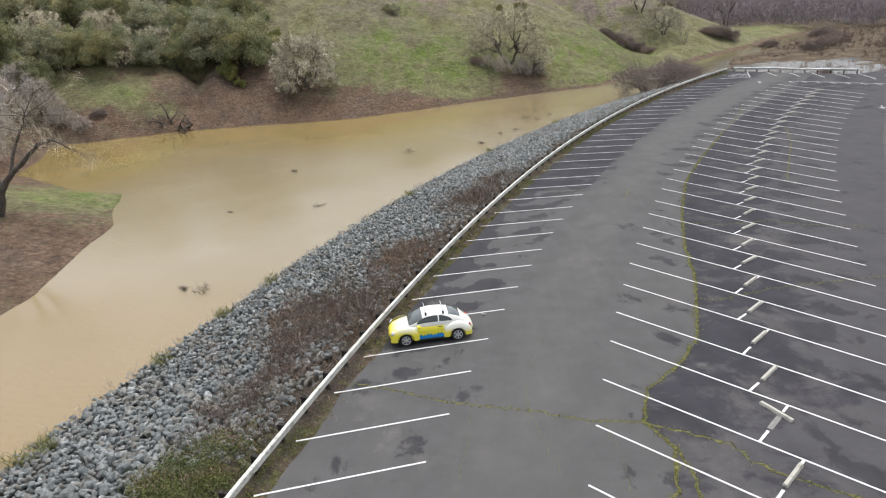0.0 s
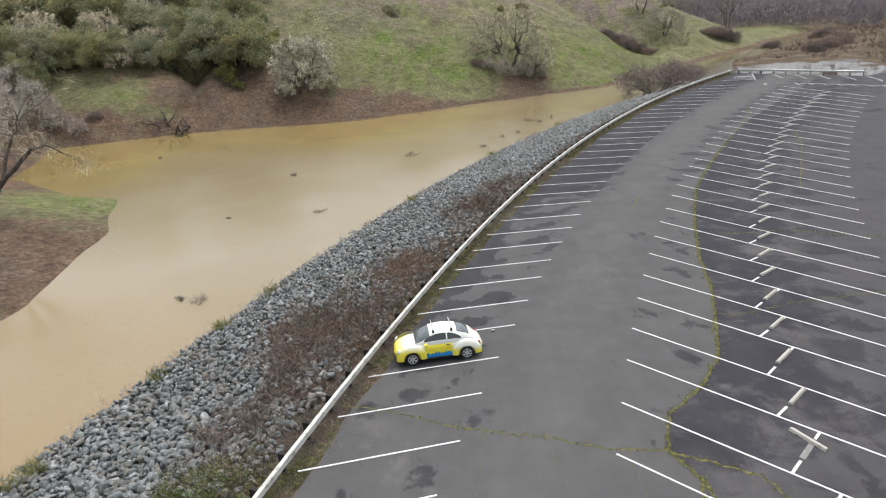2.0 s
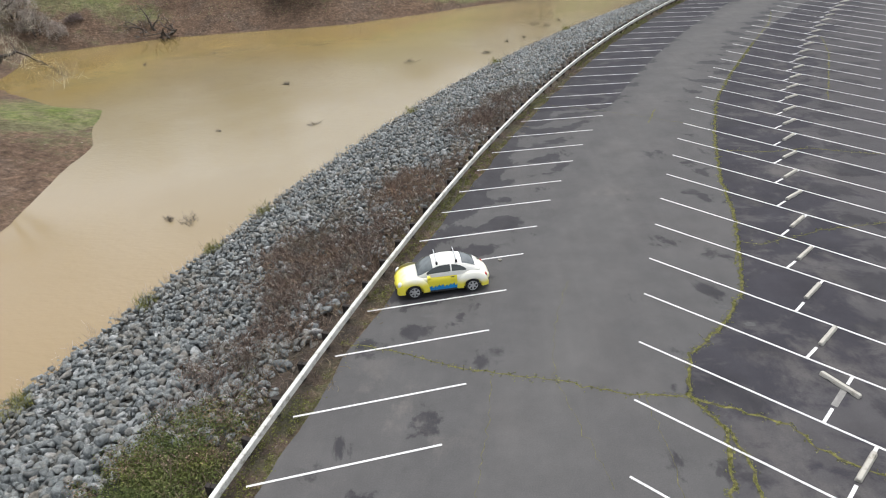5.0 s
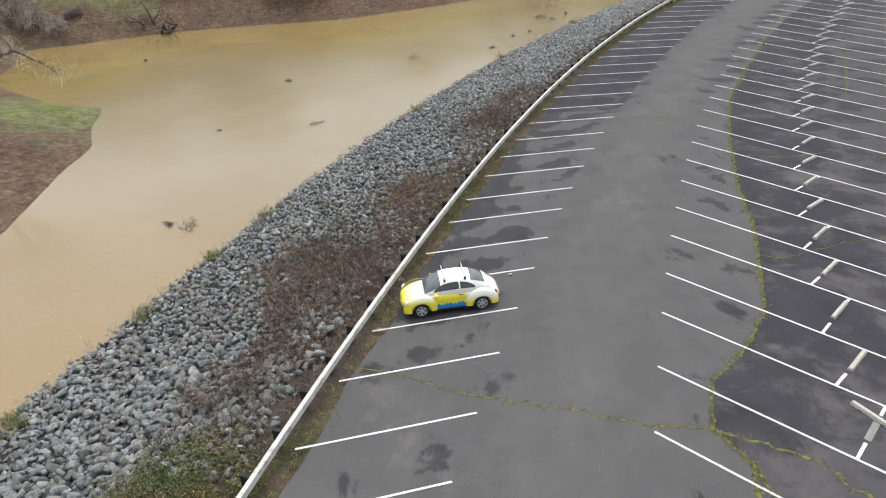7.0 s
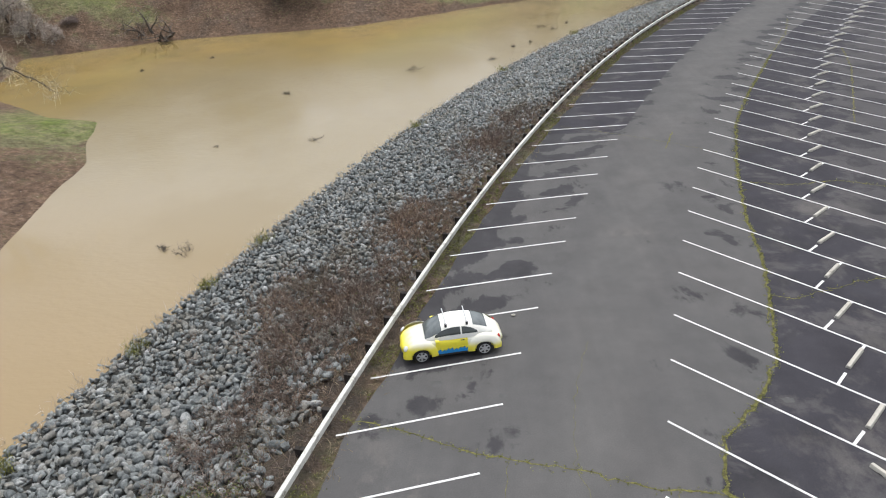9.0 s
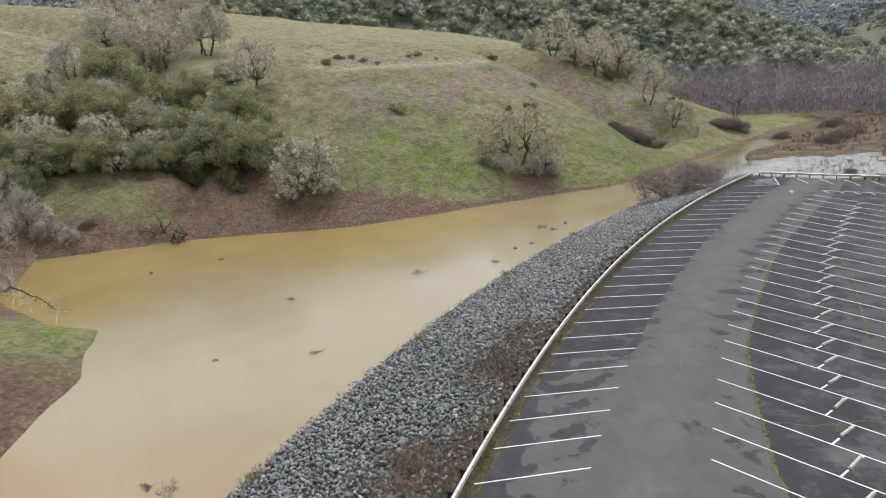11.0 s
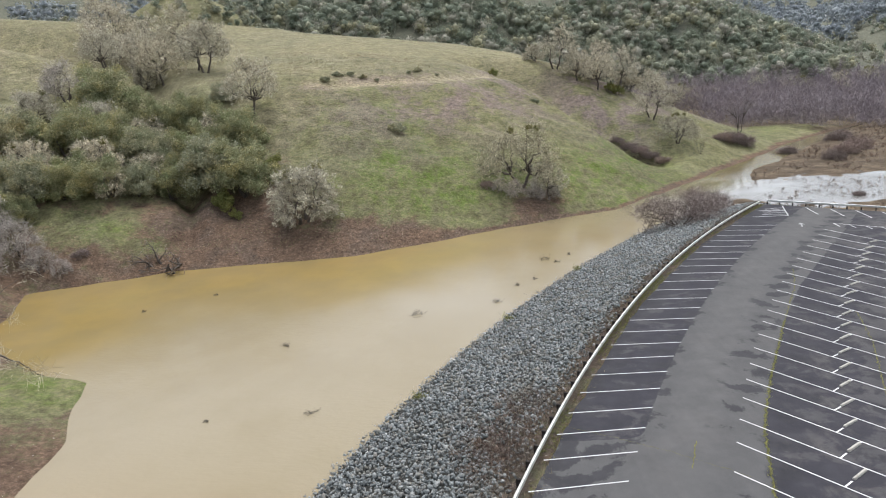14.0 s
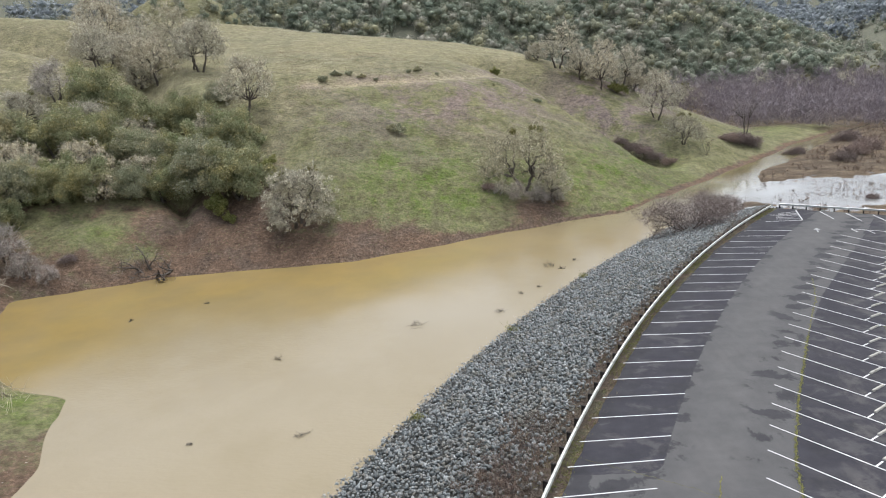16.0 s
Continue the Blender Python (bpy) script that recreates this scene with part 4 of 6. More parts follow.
class Growth:
    """Limbs and twig ends of one plant."""

    def __init__(self, seed):
        self.r = random.Random(seed)
        self.v, self.f, self.tips = [], [], []

    def limb(self, start, way, length, radius, level, droop=0.0, crook=0.35, kids=3, levels=3):
        r = self.r
        n = 5 if level < 2 else 4
        p, d = start.copy(), way.normalized()
        path, radii = [p.copy()], [radius]
        for i in range(n):
            d = (d + Vector((r.gauss(0, crook), r.gauss(0, crook), r.gauss(0, crook * 0.7) + 0.06 - droop * level)) * 0.5).normalized()
            p = p + d * length / n
            path.append(p.copy())
            radii.append(radius * (1 - 0.72 * (i + 1) / n))
        vs, fs = tube(path, radii, 6 if level < 1 else (4 if level < 2 else 3))
        off = len(self.v)
        self.v += vs
        self.f += [tuple(off + q for q in g) for g in fs]
        if level >= levels:
            self.tips.append((path[2], d))
            self.tips.append((path[-1], d))
            return
        for i in range(kids + (1 if level == 0 else 0)):
            at = r.uniform(0.35, 1.0) if level else r.uniform(0.55, 1.0)
            j = min(int(at * n), n - 1)
            q = path[j].lerp(path[j + 1], at * n - j)
            side = Vector((r.gauss(0, 1), r.gauss(0, 1), r.gauss(0.15, 0.6))).normalized()
            w = (d * 0.55 + side * 0.9).normalized()
            self.limb(q, w, length * r.uniform(0.55, 0.8), radius * (0.30 + 0.22 * r.random()), level + 1, droop, crook, kids, levels)

    def wood_mesh(self, name, material):
        return raw_mesh(name, np.array([v[:] for v in self.v]), np.array(self.f), material, None, True)


def leaf_cloud(r, centres, per, spread, size, flat=0.6, droop=0.0, face=0.0, hollow=0.45):
    """Many small leaf blades round centres, as corners and quads."""
    c = np.repeat(np.array([q[:] for q in centres]), per, 0)
    n = len(c)
    g = np.random.RandomState(r.randrange(10 ** 6))
    off = g.normal(0, 1, (n, 3))
    off /= np.linalg.norm(off, axis=1)[:, None] + 1e-6
    off *= (g.rand(n, 1) ** hollow) * spread
    off[:, 2] = off[:, 2] * flat - droop * g.rand(n)
    p = c + off
    out = off / (np.linalg.norm(off, axis=1)[:, None] + 1e-6) + np.array((0, 0, 0.25))
    out = out * face + g.normal(0, 1, (n, 3))
    a = np.cross(out, g.normal(0, 1, (n, 3)))
    a /= np.linalg.norm(a, axis=1)[:, None] + 1e-6
    b = np.cross(a, out)
    b /= np.linalg.norm(b, axis=1)[:, None] + 1e-6
    s = size * (0.6 + 0.8 * g.rand(n, 1))
    w = s * 0.55
    v = np.stack([p - a * s, p + b * w, p + a * s, p - b * w], 1).reshape(-1, 3)
    f = np.arange(n * 4).reshape(-1, 4)
    return v, f


def twig_cloud(r, centres, per, spread, length, width, up=0.0, droop=0.0):
    """Thin crooked twigs, three-sided, that stand out from centres."""
    c = np.repeat(np.array([q[:] for q in centres]), per, 0)
    n = len(c)
    g = np.random.RandomState(r.randrange(10 ** 6))
    d = g.normal(0, 1, (n, 3))
    d[:, 2] += up
    d /= np.linalg.norm(d, axis=1)[:, None]
    p = c + g.normal(0, spread * 0.4, (n, 3))
    L = length * (0.5 + g.rand(n, 1))
    mid = p + d * L * 0.55
    end = p + d * L + g.normal(0, 0.16, (n, 3)) * L
    end[:, 2] -= droop * L[:, 0]
    side = np.cross(d, g.normal(0, 1, (n, 3)))
    side /= np.linalg.norm(side, axis=1)[:, None] + 1e-6
    w = width * (0.7 + 0.6 * g.rand(n, 1))
    v = np.stack([p - side * w, p + side * w, mid + side * w * 0.7, mid - side * w * 0.7, end], 1).reshape(-1, 3)
    i = np.arange(n) * 5
    f = np.concatenate([np.stack([i, i + 1, i + 2, i + 3], 1), np.stack([i + 3, i + 2, i + 4, i + 4], 1)])
    tri = np.stack([i + 3, i + 2, i + 4], 1)
    return v, np.concatenate([np.stack([i, i + 1, i + 2], 1), np.stack([i, i + 2, i + 3], 1), tri])


def tree_parts(name, seed, height, width, wood, clad, kids=4, levels=3, trunks=1, lean=0.25, thick=0.035, label="", category="tree", tilt=None):
    """A tree as a thing with a trunk and its crown; clad says what hangs on its twig ends."""
    g = Growth(seed)
    r = g.r
    for i in range(trunks):
        a = r.uniform(0, 6.28) if trunks == 1 else 6.28 * i / trunks + r.uniform(-0.4, 0.4)
        k = lean * r.uniform(0.5, 1.3) * (3.0 if trunks > 1 else 1)
        way = Vector(tilt) if tilt else Vector((math.cos(a) * k, math.sin(a) * k, 1))
        g.limb(Vector((0.2 * math.cos(a) * (trunks > 1), 0.2 * math.sin(a) * (trunks > 1), -0.3)), way, height * 0.5, height * thick, 0, 0.02, 0.33, kids, levels)
    hi = max(p.z for p, d in g.tips)
    sx, sy = sorted(p.x for p, d in g.tips), sorted(p.y for p, d in g.tips)
    lo, up = int(len(sx) * 0.04), int(len(sx) * 0.96)
    fz, fx = height * 0.95 / hi, width * 0.92 / max(0.5 * (sx[up] - sx[lo] + sy[up] - sy[lo]), 1.0)
    g.v = [Vector((v.x * fx, v.y * fx, v.z * fz)) if v.z > 0 else v for v in g.v]
    tips = [Vector((p.x * fx, p.y * fx, p.z * fz)) for p, d in g.tips]
    top = new(name)
    tagged(top, label, category)
    mesh_part("trunk", g.wood_mesh("trunk", wood), top)
    for kind, per, sp, size, mat in clad:
        if kind == "leaf":
            v, f = leaf_cloud(r, tips, per, sp, size)
        elif kind == "moss":
            v, f = leaf_cloud(r, tips, per, sp, size, 0.8, sp * 0.9)
        else:
            v, f = twig_cloud(r, tips, per, sp, size, 0.022, 0.25, 0.15)
        word = {"leaf": "foliage", "moss": "lichen", "twig": "twig_crown"}[kind]
        mesh_part(word, raw_mesh(word, v, f, mat), top)
    return top


def dome_lumps(r, n, width, height, base=0.25):
    """Centres of the leaf clumps of a rounded crown."""
    out = []
    while len(out) < n:
        a, t = r.uniform(0, 6.28), r.random()
        e = math.sqrt(1 - t * t) if t > 0.3 else 0.95
        k = r.uniform(0.72, 1.0)
        out.append(Vector((math.cos(a) * e * width / 2 * k, math.sin(a) * e * width / 2 * k, height * (base + (1 - base) * t * k))))
    return out


def spread_out(pts, n):
    """The n of the points that lie farthest from one another."""
    got = [max(pts, key=lambda p: p.z)]
    while len(got) < n:
        got.append(max(pts, key=lambda p: min((p - q).length for q in got)))
    return got


def bare_oak(name, seed, height, width, trunks=1, lumps=60, fork=0.25, base=0.28, thick=0.03, boughs=9, twig=1.2, twigs=26, tufts=34, tuft=0.11, bark=None, twig_mat=None, tuft_mat=None, shape=(1.0, 0.0), mistletoe=0, label="", category="tree"):
    """A winter oak: crooked boughs that divide towards the tufts of a rounded crown."""
    g = Growth(seed)
    r = g.r
    cs = dome_lumps(r, lumps, width * 0.84, height * 0.93, base)
    cs = [Vector((c.x + shape[1] * c.z, c.y * shape[0], c.z)) * r.uniform(0.86, 1.06) for c in cs]

    def bough(a, b, r0, r1, n, crook, sides, rise=0.12):
        span = (b - a).length
        path, radii = [], []
        w = Vector((0, 0, 0))
        for i in range(n + 1):
            t = i / n
            if 0 < i < n:
                w = w * 0.4 + Vector((r.gauss(0, 1), r.gauss(0, 1), r.gauss(0, 0.8))) * crook * span / n
            path.append(a.lerp(b, t) + w * (1 if i < n else 0) + Vector((0, 0, rise * span * math.sin(math.pi * t))))
            radii.append(r0 + (r1 - r0) * t)
        vs, fs = tube(path, radii, sides)
        off = len(g.v)
        g.v += vs
        g.f += [tuple(off + q for q in h) for h in fs]
        return path

    main = spread_out(cs, boughs)
    nodes = []
    R = height * thick
    feet = []
    for i in range(trunks):
        a = 6.28 * i / trunks + r.uniform(-0.5, 0.5)
        k = 0.3 if trunks > 1 else 0.0
        foot = Vector((k * math.cos(a), k * math.sin(a), -0.4))
        head = Vector((math.cos(a), math.sin(a), 0)) * (width * 0.10 if trunks > 1 else width * 0.03) + Vector((0, 0, height * fork))
        bough(foot, head, R * 1.25, R * 0.8, 4, 0.22, 7, 0)
        feet.append(head)
    for c in main:
        a = min(feet, key=lambda p: (p - c).length)
        path = bough(a, c * 0.93, R * 0.62, R * 0.12, 7, 0.38, 5)
        nodes += [(p, R * (0.55 - 0.42 * i / 7)) for i, p in enumerate(path) if i >= 1]
    for c in cs:
        if c in main:
            continue
        p, q = min(nodes, key=lambda n: (n[0] - c).length + 0.5 * abs(n[0].z - c.z) * (n[0].z > c.z))
        path = bough(p, c, min(q * 0.7, 0.11), 0.025, 4, 0.4, 4)
        for d in (path[2], path[3]):
            e = d + Vector((r.gauss(0, 1), r.gauss(0, 1), r.gauss(0.3, 0.7))) * width * 0.055
            bough(d, e, 0.04, 0.012, 3, 0.4, 3)
    top = new(name)
    tagged(top, label, category)
    mesh_part("trunk", g.wood_mesh("trunk", bark or M_BARK), top)
    v, f = twig_cloud(r, cs, twigs, width * 0.085, twig, 0.026, 0.2, 0.15)
    mesh_part("twig_crown", raw_mesh("twig_crown", v, f, twig_mat or M_PALETWIG), top)
    if tufts:
        fine = [c + Vector((r.gauss(0, 1), r.gauss(0, 1), r.gauss(0, 0.8))) * width * 0.045 for c in cs for _ in range(4)]
        v, f = leaf_cloud(r, fine, tufts // 4, width * 0.032, tuft, 0.85, width * 0.03)
        mesh_part("lichen", raw_mesh("lichen", v, f, tuft_mat or M_LICHEN), top)
    for c in sorted(cs, key=lambda p: -p.z)[:mistletoe]:
        v, f = leaf_cloud(r, [c], 260, r.uniform(0.45, 0.8), 0.1, 0.9, 0.0, 0.6, 0.4)
        mesh_part("mistletoe", raw_mesh("mistletoe", v, f, M_MISTLETOE), top, label="olive-green clump of mistletoe")
    return top


def leafy_tree(name, seed, height, width, mat, lumps=34, per=190, leaf=0.15, label="", category="tree", trunk=True):
    """An evergreen with a dense crown of rounded leaf clumps, light above and deep in between."""
    g = Growth(seed)
    r = g.r
    if trunk:
        stems = []
        for i in range(2):
            g.limb(Vector((0.25 * i, 0, -0.4)), Vector((r.uniform(-.5, .5), r.uniform(-.5, .5), 1)), height * 0.6, height * 0.03, 0, 0.0, 0.3, 0, 0)
            stems.append(g.wood_mesh("trunk", M_BARK))
            g.v, g.f = [], []
    top = new(name)
    tagged(top, label, category)
    if trunk:
        for stem in stems:
            mesh_part("trunk", stem, top)
    cs = []
    # two or three heads make up the crown
    for i in range(3 if trunk else 2):
        w = width * r.uniform(0.55, 0.72)
        a = 2.1 * i + r.uniform(-0.4, 0.4)
        o = Vector((math.cos(a), math.sin(a), 0)) * width * 0.2
        cs += [c + o for c in dome_lumps(r, lumps // 3, w * 0.9, height * r.uniform(0.7, 0.93), 0.2 if trunk else 0.1)]
    v, f = leaf_cloud(r, cs, per, width * 0.105, leaf, 0.85, 0.0, 1.3, 0.25)
    v2, f2 = leaf_cloud(r, [c * 0.6 + Vector((0, 0, height * 0.12)) for c in cs], per // 5, width * 0.16, leaf * 1.8, 0.8)
    mesh_part("foliage", raw_mesh("foliage", np.concatenate([v, v2]), np.concatenate([f, f2 + len(v)]), mat), top)
    return top


def set_down(thing, x, y, size=1.0, turn=0.0, sink=0.15, group=""):
    thing.matrix_basis = pose(x, y, land_z(x, y) - sink, 0, 0, turn) @ Matrix.Scale(size, 4)
    if group:
        thing["group"] = group
    return thing


def again(thing, x, y, size=1.0, turn=0.0, sink=0.15, group="", label=""):
    m = pose(x, y, land_z(x, y) - sink, 0, 0, turn)
    was = thing.scale.copy()
    thing.scale = (size, size, size)
    ob = copy_thing(thing, m)
    thing.scale = was
    if group:
        ob["group"] = group
    if label:
        ob["label"] = label
    return ob

# bare valley oaks hung with lichen
L_OAK = "bare winter oak hung with pale grey lichen"
oak_a = bare_oak("oak_tree", 3, 8.6, 11.5, trunks=3, lumps=80, fork=0.16, base=0.1, thick=0.026, boughs=12, twigs=34, tufts=130, tuft=0.11, mistletoe=3, label="low spreading winter oak thick with pale lichen")
set_down(oak_a, -30.8, 130.6, 1.42)
oak_b = bare_oak("oak_tree", 8, 12.6, 19.5, trunks=2, lumps=84, fork=0.22, base=0.2, thick=0.022, boughs=15, twig=1.5, twigs=40, tufts=36, tuft=0.10, twig_mat=M_OLIVETWIG, shape=(1.0, 0.0), mistletoe=5, label="bare branching winter oak on the bank above water")
set_down(oak_b, 9.5, 150.0, 1.12)
oak_c = bare_oak("oak_tree", 14, 12.5, 13.5, lumps=62, fork=0.24, base=0.3, thick=0.02, boughs=10, twig=1.3, twigs=26, tufts=92, tuft=0.12, label=L_OAK)
set_down(oak_c, -49.0, 164.8, 1.18, 40)
oak_d = bare_oak("oak_tree", 22, 13.5, 15.0, trunks=2, lumps=66, fork=0.28, base=0.32, thick=0.017, boughs=10, twig=1.4, twigs=26, tufts=80, tuft=0.13, shape=(0.9, 0.12), label=L_OAK)
set_down(oak_d, 53.0, 215.6)
again(oak_c, 15.0, 148.6, 0.72, 120, label="small bare winter oak beside a larger one")
G = "lichen oaks on the hill"
for x, y, s, a, src in [(-108, 220, 1.15, 10, oak_d), (-113, 225, 1.2, 80, oak_c), (-95, 208.3, 1.2, 150, oak_d), (-82.3, 194.5, 1.15, 200, oak_c), (-83, 213.6, 1.2, 260, oak_d), (-73, 197.4, 1.15, 310, oak_c),
                        (-69.5, 193, 1.1, 20, oak_d), (-104, 216, 1.1, 77, oak_a), (-89, 206, 1.15, 130, oak_c), (-99, 201, 1.2, 215, oak_d), (-88, 196, 1.1, 305, oak_a), (-101, 228, 1.2, 100, oak_d), (-92, 184, 1.0, 240, oak_c)]:
    again(src, x, y, s, a, group=G, label=L_OAK)
G = "bare oaks along the spur"
for x, y, s, a, src in [(28, 239.5, 1.15, 30, oak_d), (34, 235, 0.9, 100, oak_c), (38, 240, 1.0, 190, oak_a), (40, 231, 1.0, 250, oak_c), (47, 237, 1.1, 10, oak_d),
                        (42, 247, 1.15, 300, oak_c), (52, 243, 0.95, 140, oak_a), (22, 247, 0.8, 70, oak_a), (57.1, 204.2, 0.75, 220, oak_b), (58, 236, 0.9, 33, oak_c)]:
    again(src, x, y, s, a, group=G, label="bare grey winter oak on the grassy spur")
for x, y, s, a, src in [(100, 362, 1.0, 0, oak_d), (108, 372, 0.9, 90, oak_b), (150, 380, 1.0, 200, oak_c), (168, 372, 0.9, 30, oak_b), (185, 366, 1.0, 100, oak_d), (128, 376, 0.85, 130, oak_a), (205, 378, 1.0, 60, oak_b)]:
    again(src, x, y, s, a, group="bare oaks behind the thicket", label="bare grey oak at the foot of the woods")

# evergreen oaks in and round the gully
L_LIVE = "dense evergreen oak with dull green crown"
live = [leafy_tree("live_oak", 31, 12.0, 15.0, M_OAKLEAF, 72, 260, 0.15, label=L_LIVE), leafy_tree("live_oak", 32, 11.0, 14.0, M_GREYLEAF, 72, 260, 0.15, label="grey-green evergreen oak in the gully"),
        leafy_tree("live_oak", 33, 13.0, 14.5, M_OAKLEAF, 72, 260, 0.15, label=L_LIVE)]
SPOTS = [(-43.5, 138, 2, 1.0), (-50, 141, 1, 1.1), (-59, 139, 0, 0.8), (-64, 136, 1, 0.75), (-70, 133, 0, 0.8), (-75, 131, 2, 0.75), (-81, 130, 1, 0.9), (-88, 128, 0, 0.9), (-96, 126, 2, 0.9),
         (-49, 152, 2, 0.95), (-57, 150, 0, 1.0), (-66, 148, 1, 1.0), (-74, 147, 2, 0.9), (-82, 145, 0, 1.0), (-91, 143, 1, 1.0), (-100, 140, 0, 1.1), (-62, 162, 2, 0.9), (-71, 161, 0, 0.9),
         (-80, 160, 2, 1.0), (-112, 138, 1, 1.0), (-58, 172, 1, 0.55),
         (-81, 123.7, 0, 0.62), (-90, 121, 2, 0.7)]
rg = random.Random(77)
first = [True] * 3
for x, y, k, s in SPOTS:
    a = rg.uniform(0, 360)
    if first[k]:
        set_down(live[k], x, y, s, a, 0.5, "evergreen oaks by the gully")
        first[k] = False
    else:
        again(live[k], x, y, s * rg.uniform(0.92, 1.08), a, 0.5, "evergreen oaks by the gully")
for x, y, s in [(-73, 139, 1.0), (-84, 136, 1.05), (-64, 142, 0.8), (-97, 143, 1.1), (-68, 134, 0.7), (-92, 152, 1.0), (-78, 152, 1.05), (-70, 156, 0.9), (-55, 157, 0.8)]:
    again(oak_a, x, y, s, rg.uniform(0, 360), group="lichen oaks among the evergreens", label="pale lichen-hung oak among evergreens")

# bushes on the slopes
bush = leafy_tree("bush", 41, 3.6, 5.0, M_BUSHLEAF, 24, 110, 0.11, "rounded yellow-green bush on the slope", "bush", False)
set_down(bush, -47.5, 134.0, 1.35, 0, 0.2)
olive = leafy_tree("bush", 42, 2.2, 4.0, M_GREYLEAF, 24, 90, 0.11, "low olive-green bush in the grass", "bush", False)
set_down(olive, -17.2, 164.2, 1.25, 0, 0.2, "bushes on the hill")
for x, y, s in [(-36, 183.4, 0.9), (-33.4, 187, 0.9), (-30.5, 189.5, 0.75), (-27.5, 189.5, 0.7), (-14, 198.5, 0.75), (-16, 196, 0.6), (-9, 199, 0.4), (17, 199, 0.7), (-24, 190, 0.5), (43.5, 202.5, 1.2), (6, 201, 0.35)]:
    again(olive, x, y, s, rg.uniform(0, 360), 0.15, "bushes on the hill")
for x, y, s in [(6.6, 216.5, 0.85), (45.3, 231.5, 1.3), (43.5, 232.5, 1.0), (-45, 150, 0.9), (-40, 146, 1.0), (-44.5, 132, 0.7), (-85, 131, 1.3)]:
    again(bush, x, y, s, rg.uniform(0, 360), 0.15, "yellow-green bushes")

# bare shrubs
willow = tree_parts("willow_shrub", 51, 7.0, 13.0, M_BARK, [("twig", 8, 0.7, 1.4, M_SHRUB)], kids=3, levels=3, trunks=9, lean=0.42, thick=0.018, label="bare many-stemmed willow on the bank's end", category="shrub")
set_down(willow, 34.0, 123.6, 0.92)
again(willow, 40.5, 131.5, 0.72, 100, label="bare grey willow beside flooded rocks")
scrub = tree_parts("bare_shrub", 52, 2.6, 5.0, M_SHRUB, [("twig", 12, 0.5, 0.8, M_SHRUB)], kids=4, levels=2, trunks=8, lean=0.5, thick=0.012, label="bare brown twiggy shrub", category="shrub")
set_down(scrub, 77.4, 219.4, 1.3, 0, 0.1)
for x, y, s in [(80.5, 221, 1.25), (74.5, 218, 1.1), (83, 222, 1.0), (46.0, 202.3, 1.0), (43.6, 204.6, 0.9), (48.5, 200.6, 0.9), (51.2, 197.2, 0.8), (41, 207, 0.7), (2.5, 148.5, 0.5),
                (104, 205, 1.3), (112, 214, 1.4), (96, 196, 1.1), (120, 196, 1.5), (135, 215, 1.6), (128, 182, 1.4), (92, 214, 1.0), (146, 196, 1.6), (84, 140, 0.7), (90, 143, 0.6), (77, 149, 0.45), (150, 235, 1.8), (118, 236, 1.4),
                (-66, 118, 0.5)]:
    again(scrub, x, y, s, rg.uniform(0, 360), 0.1, "bare shrubs")

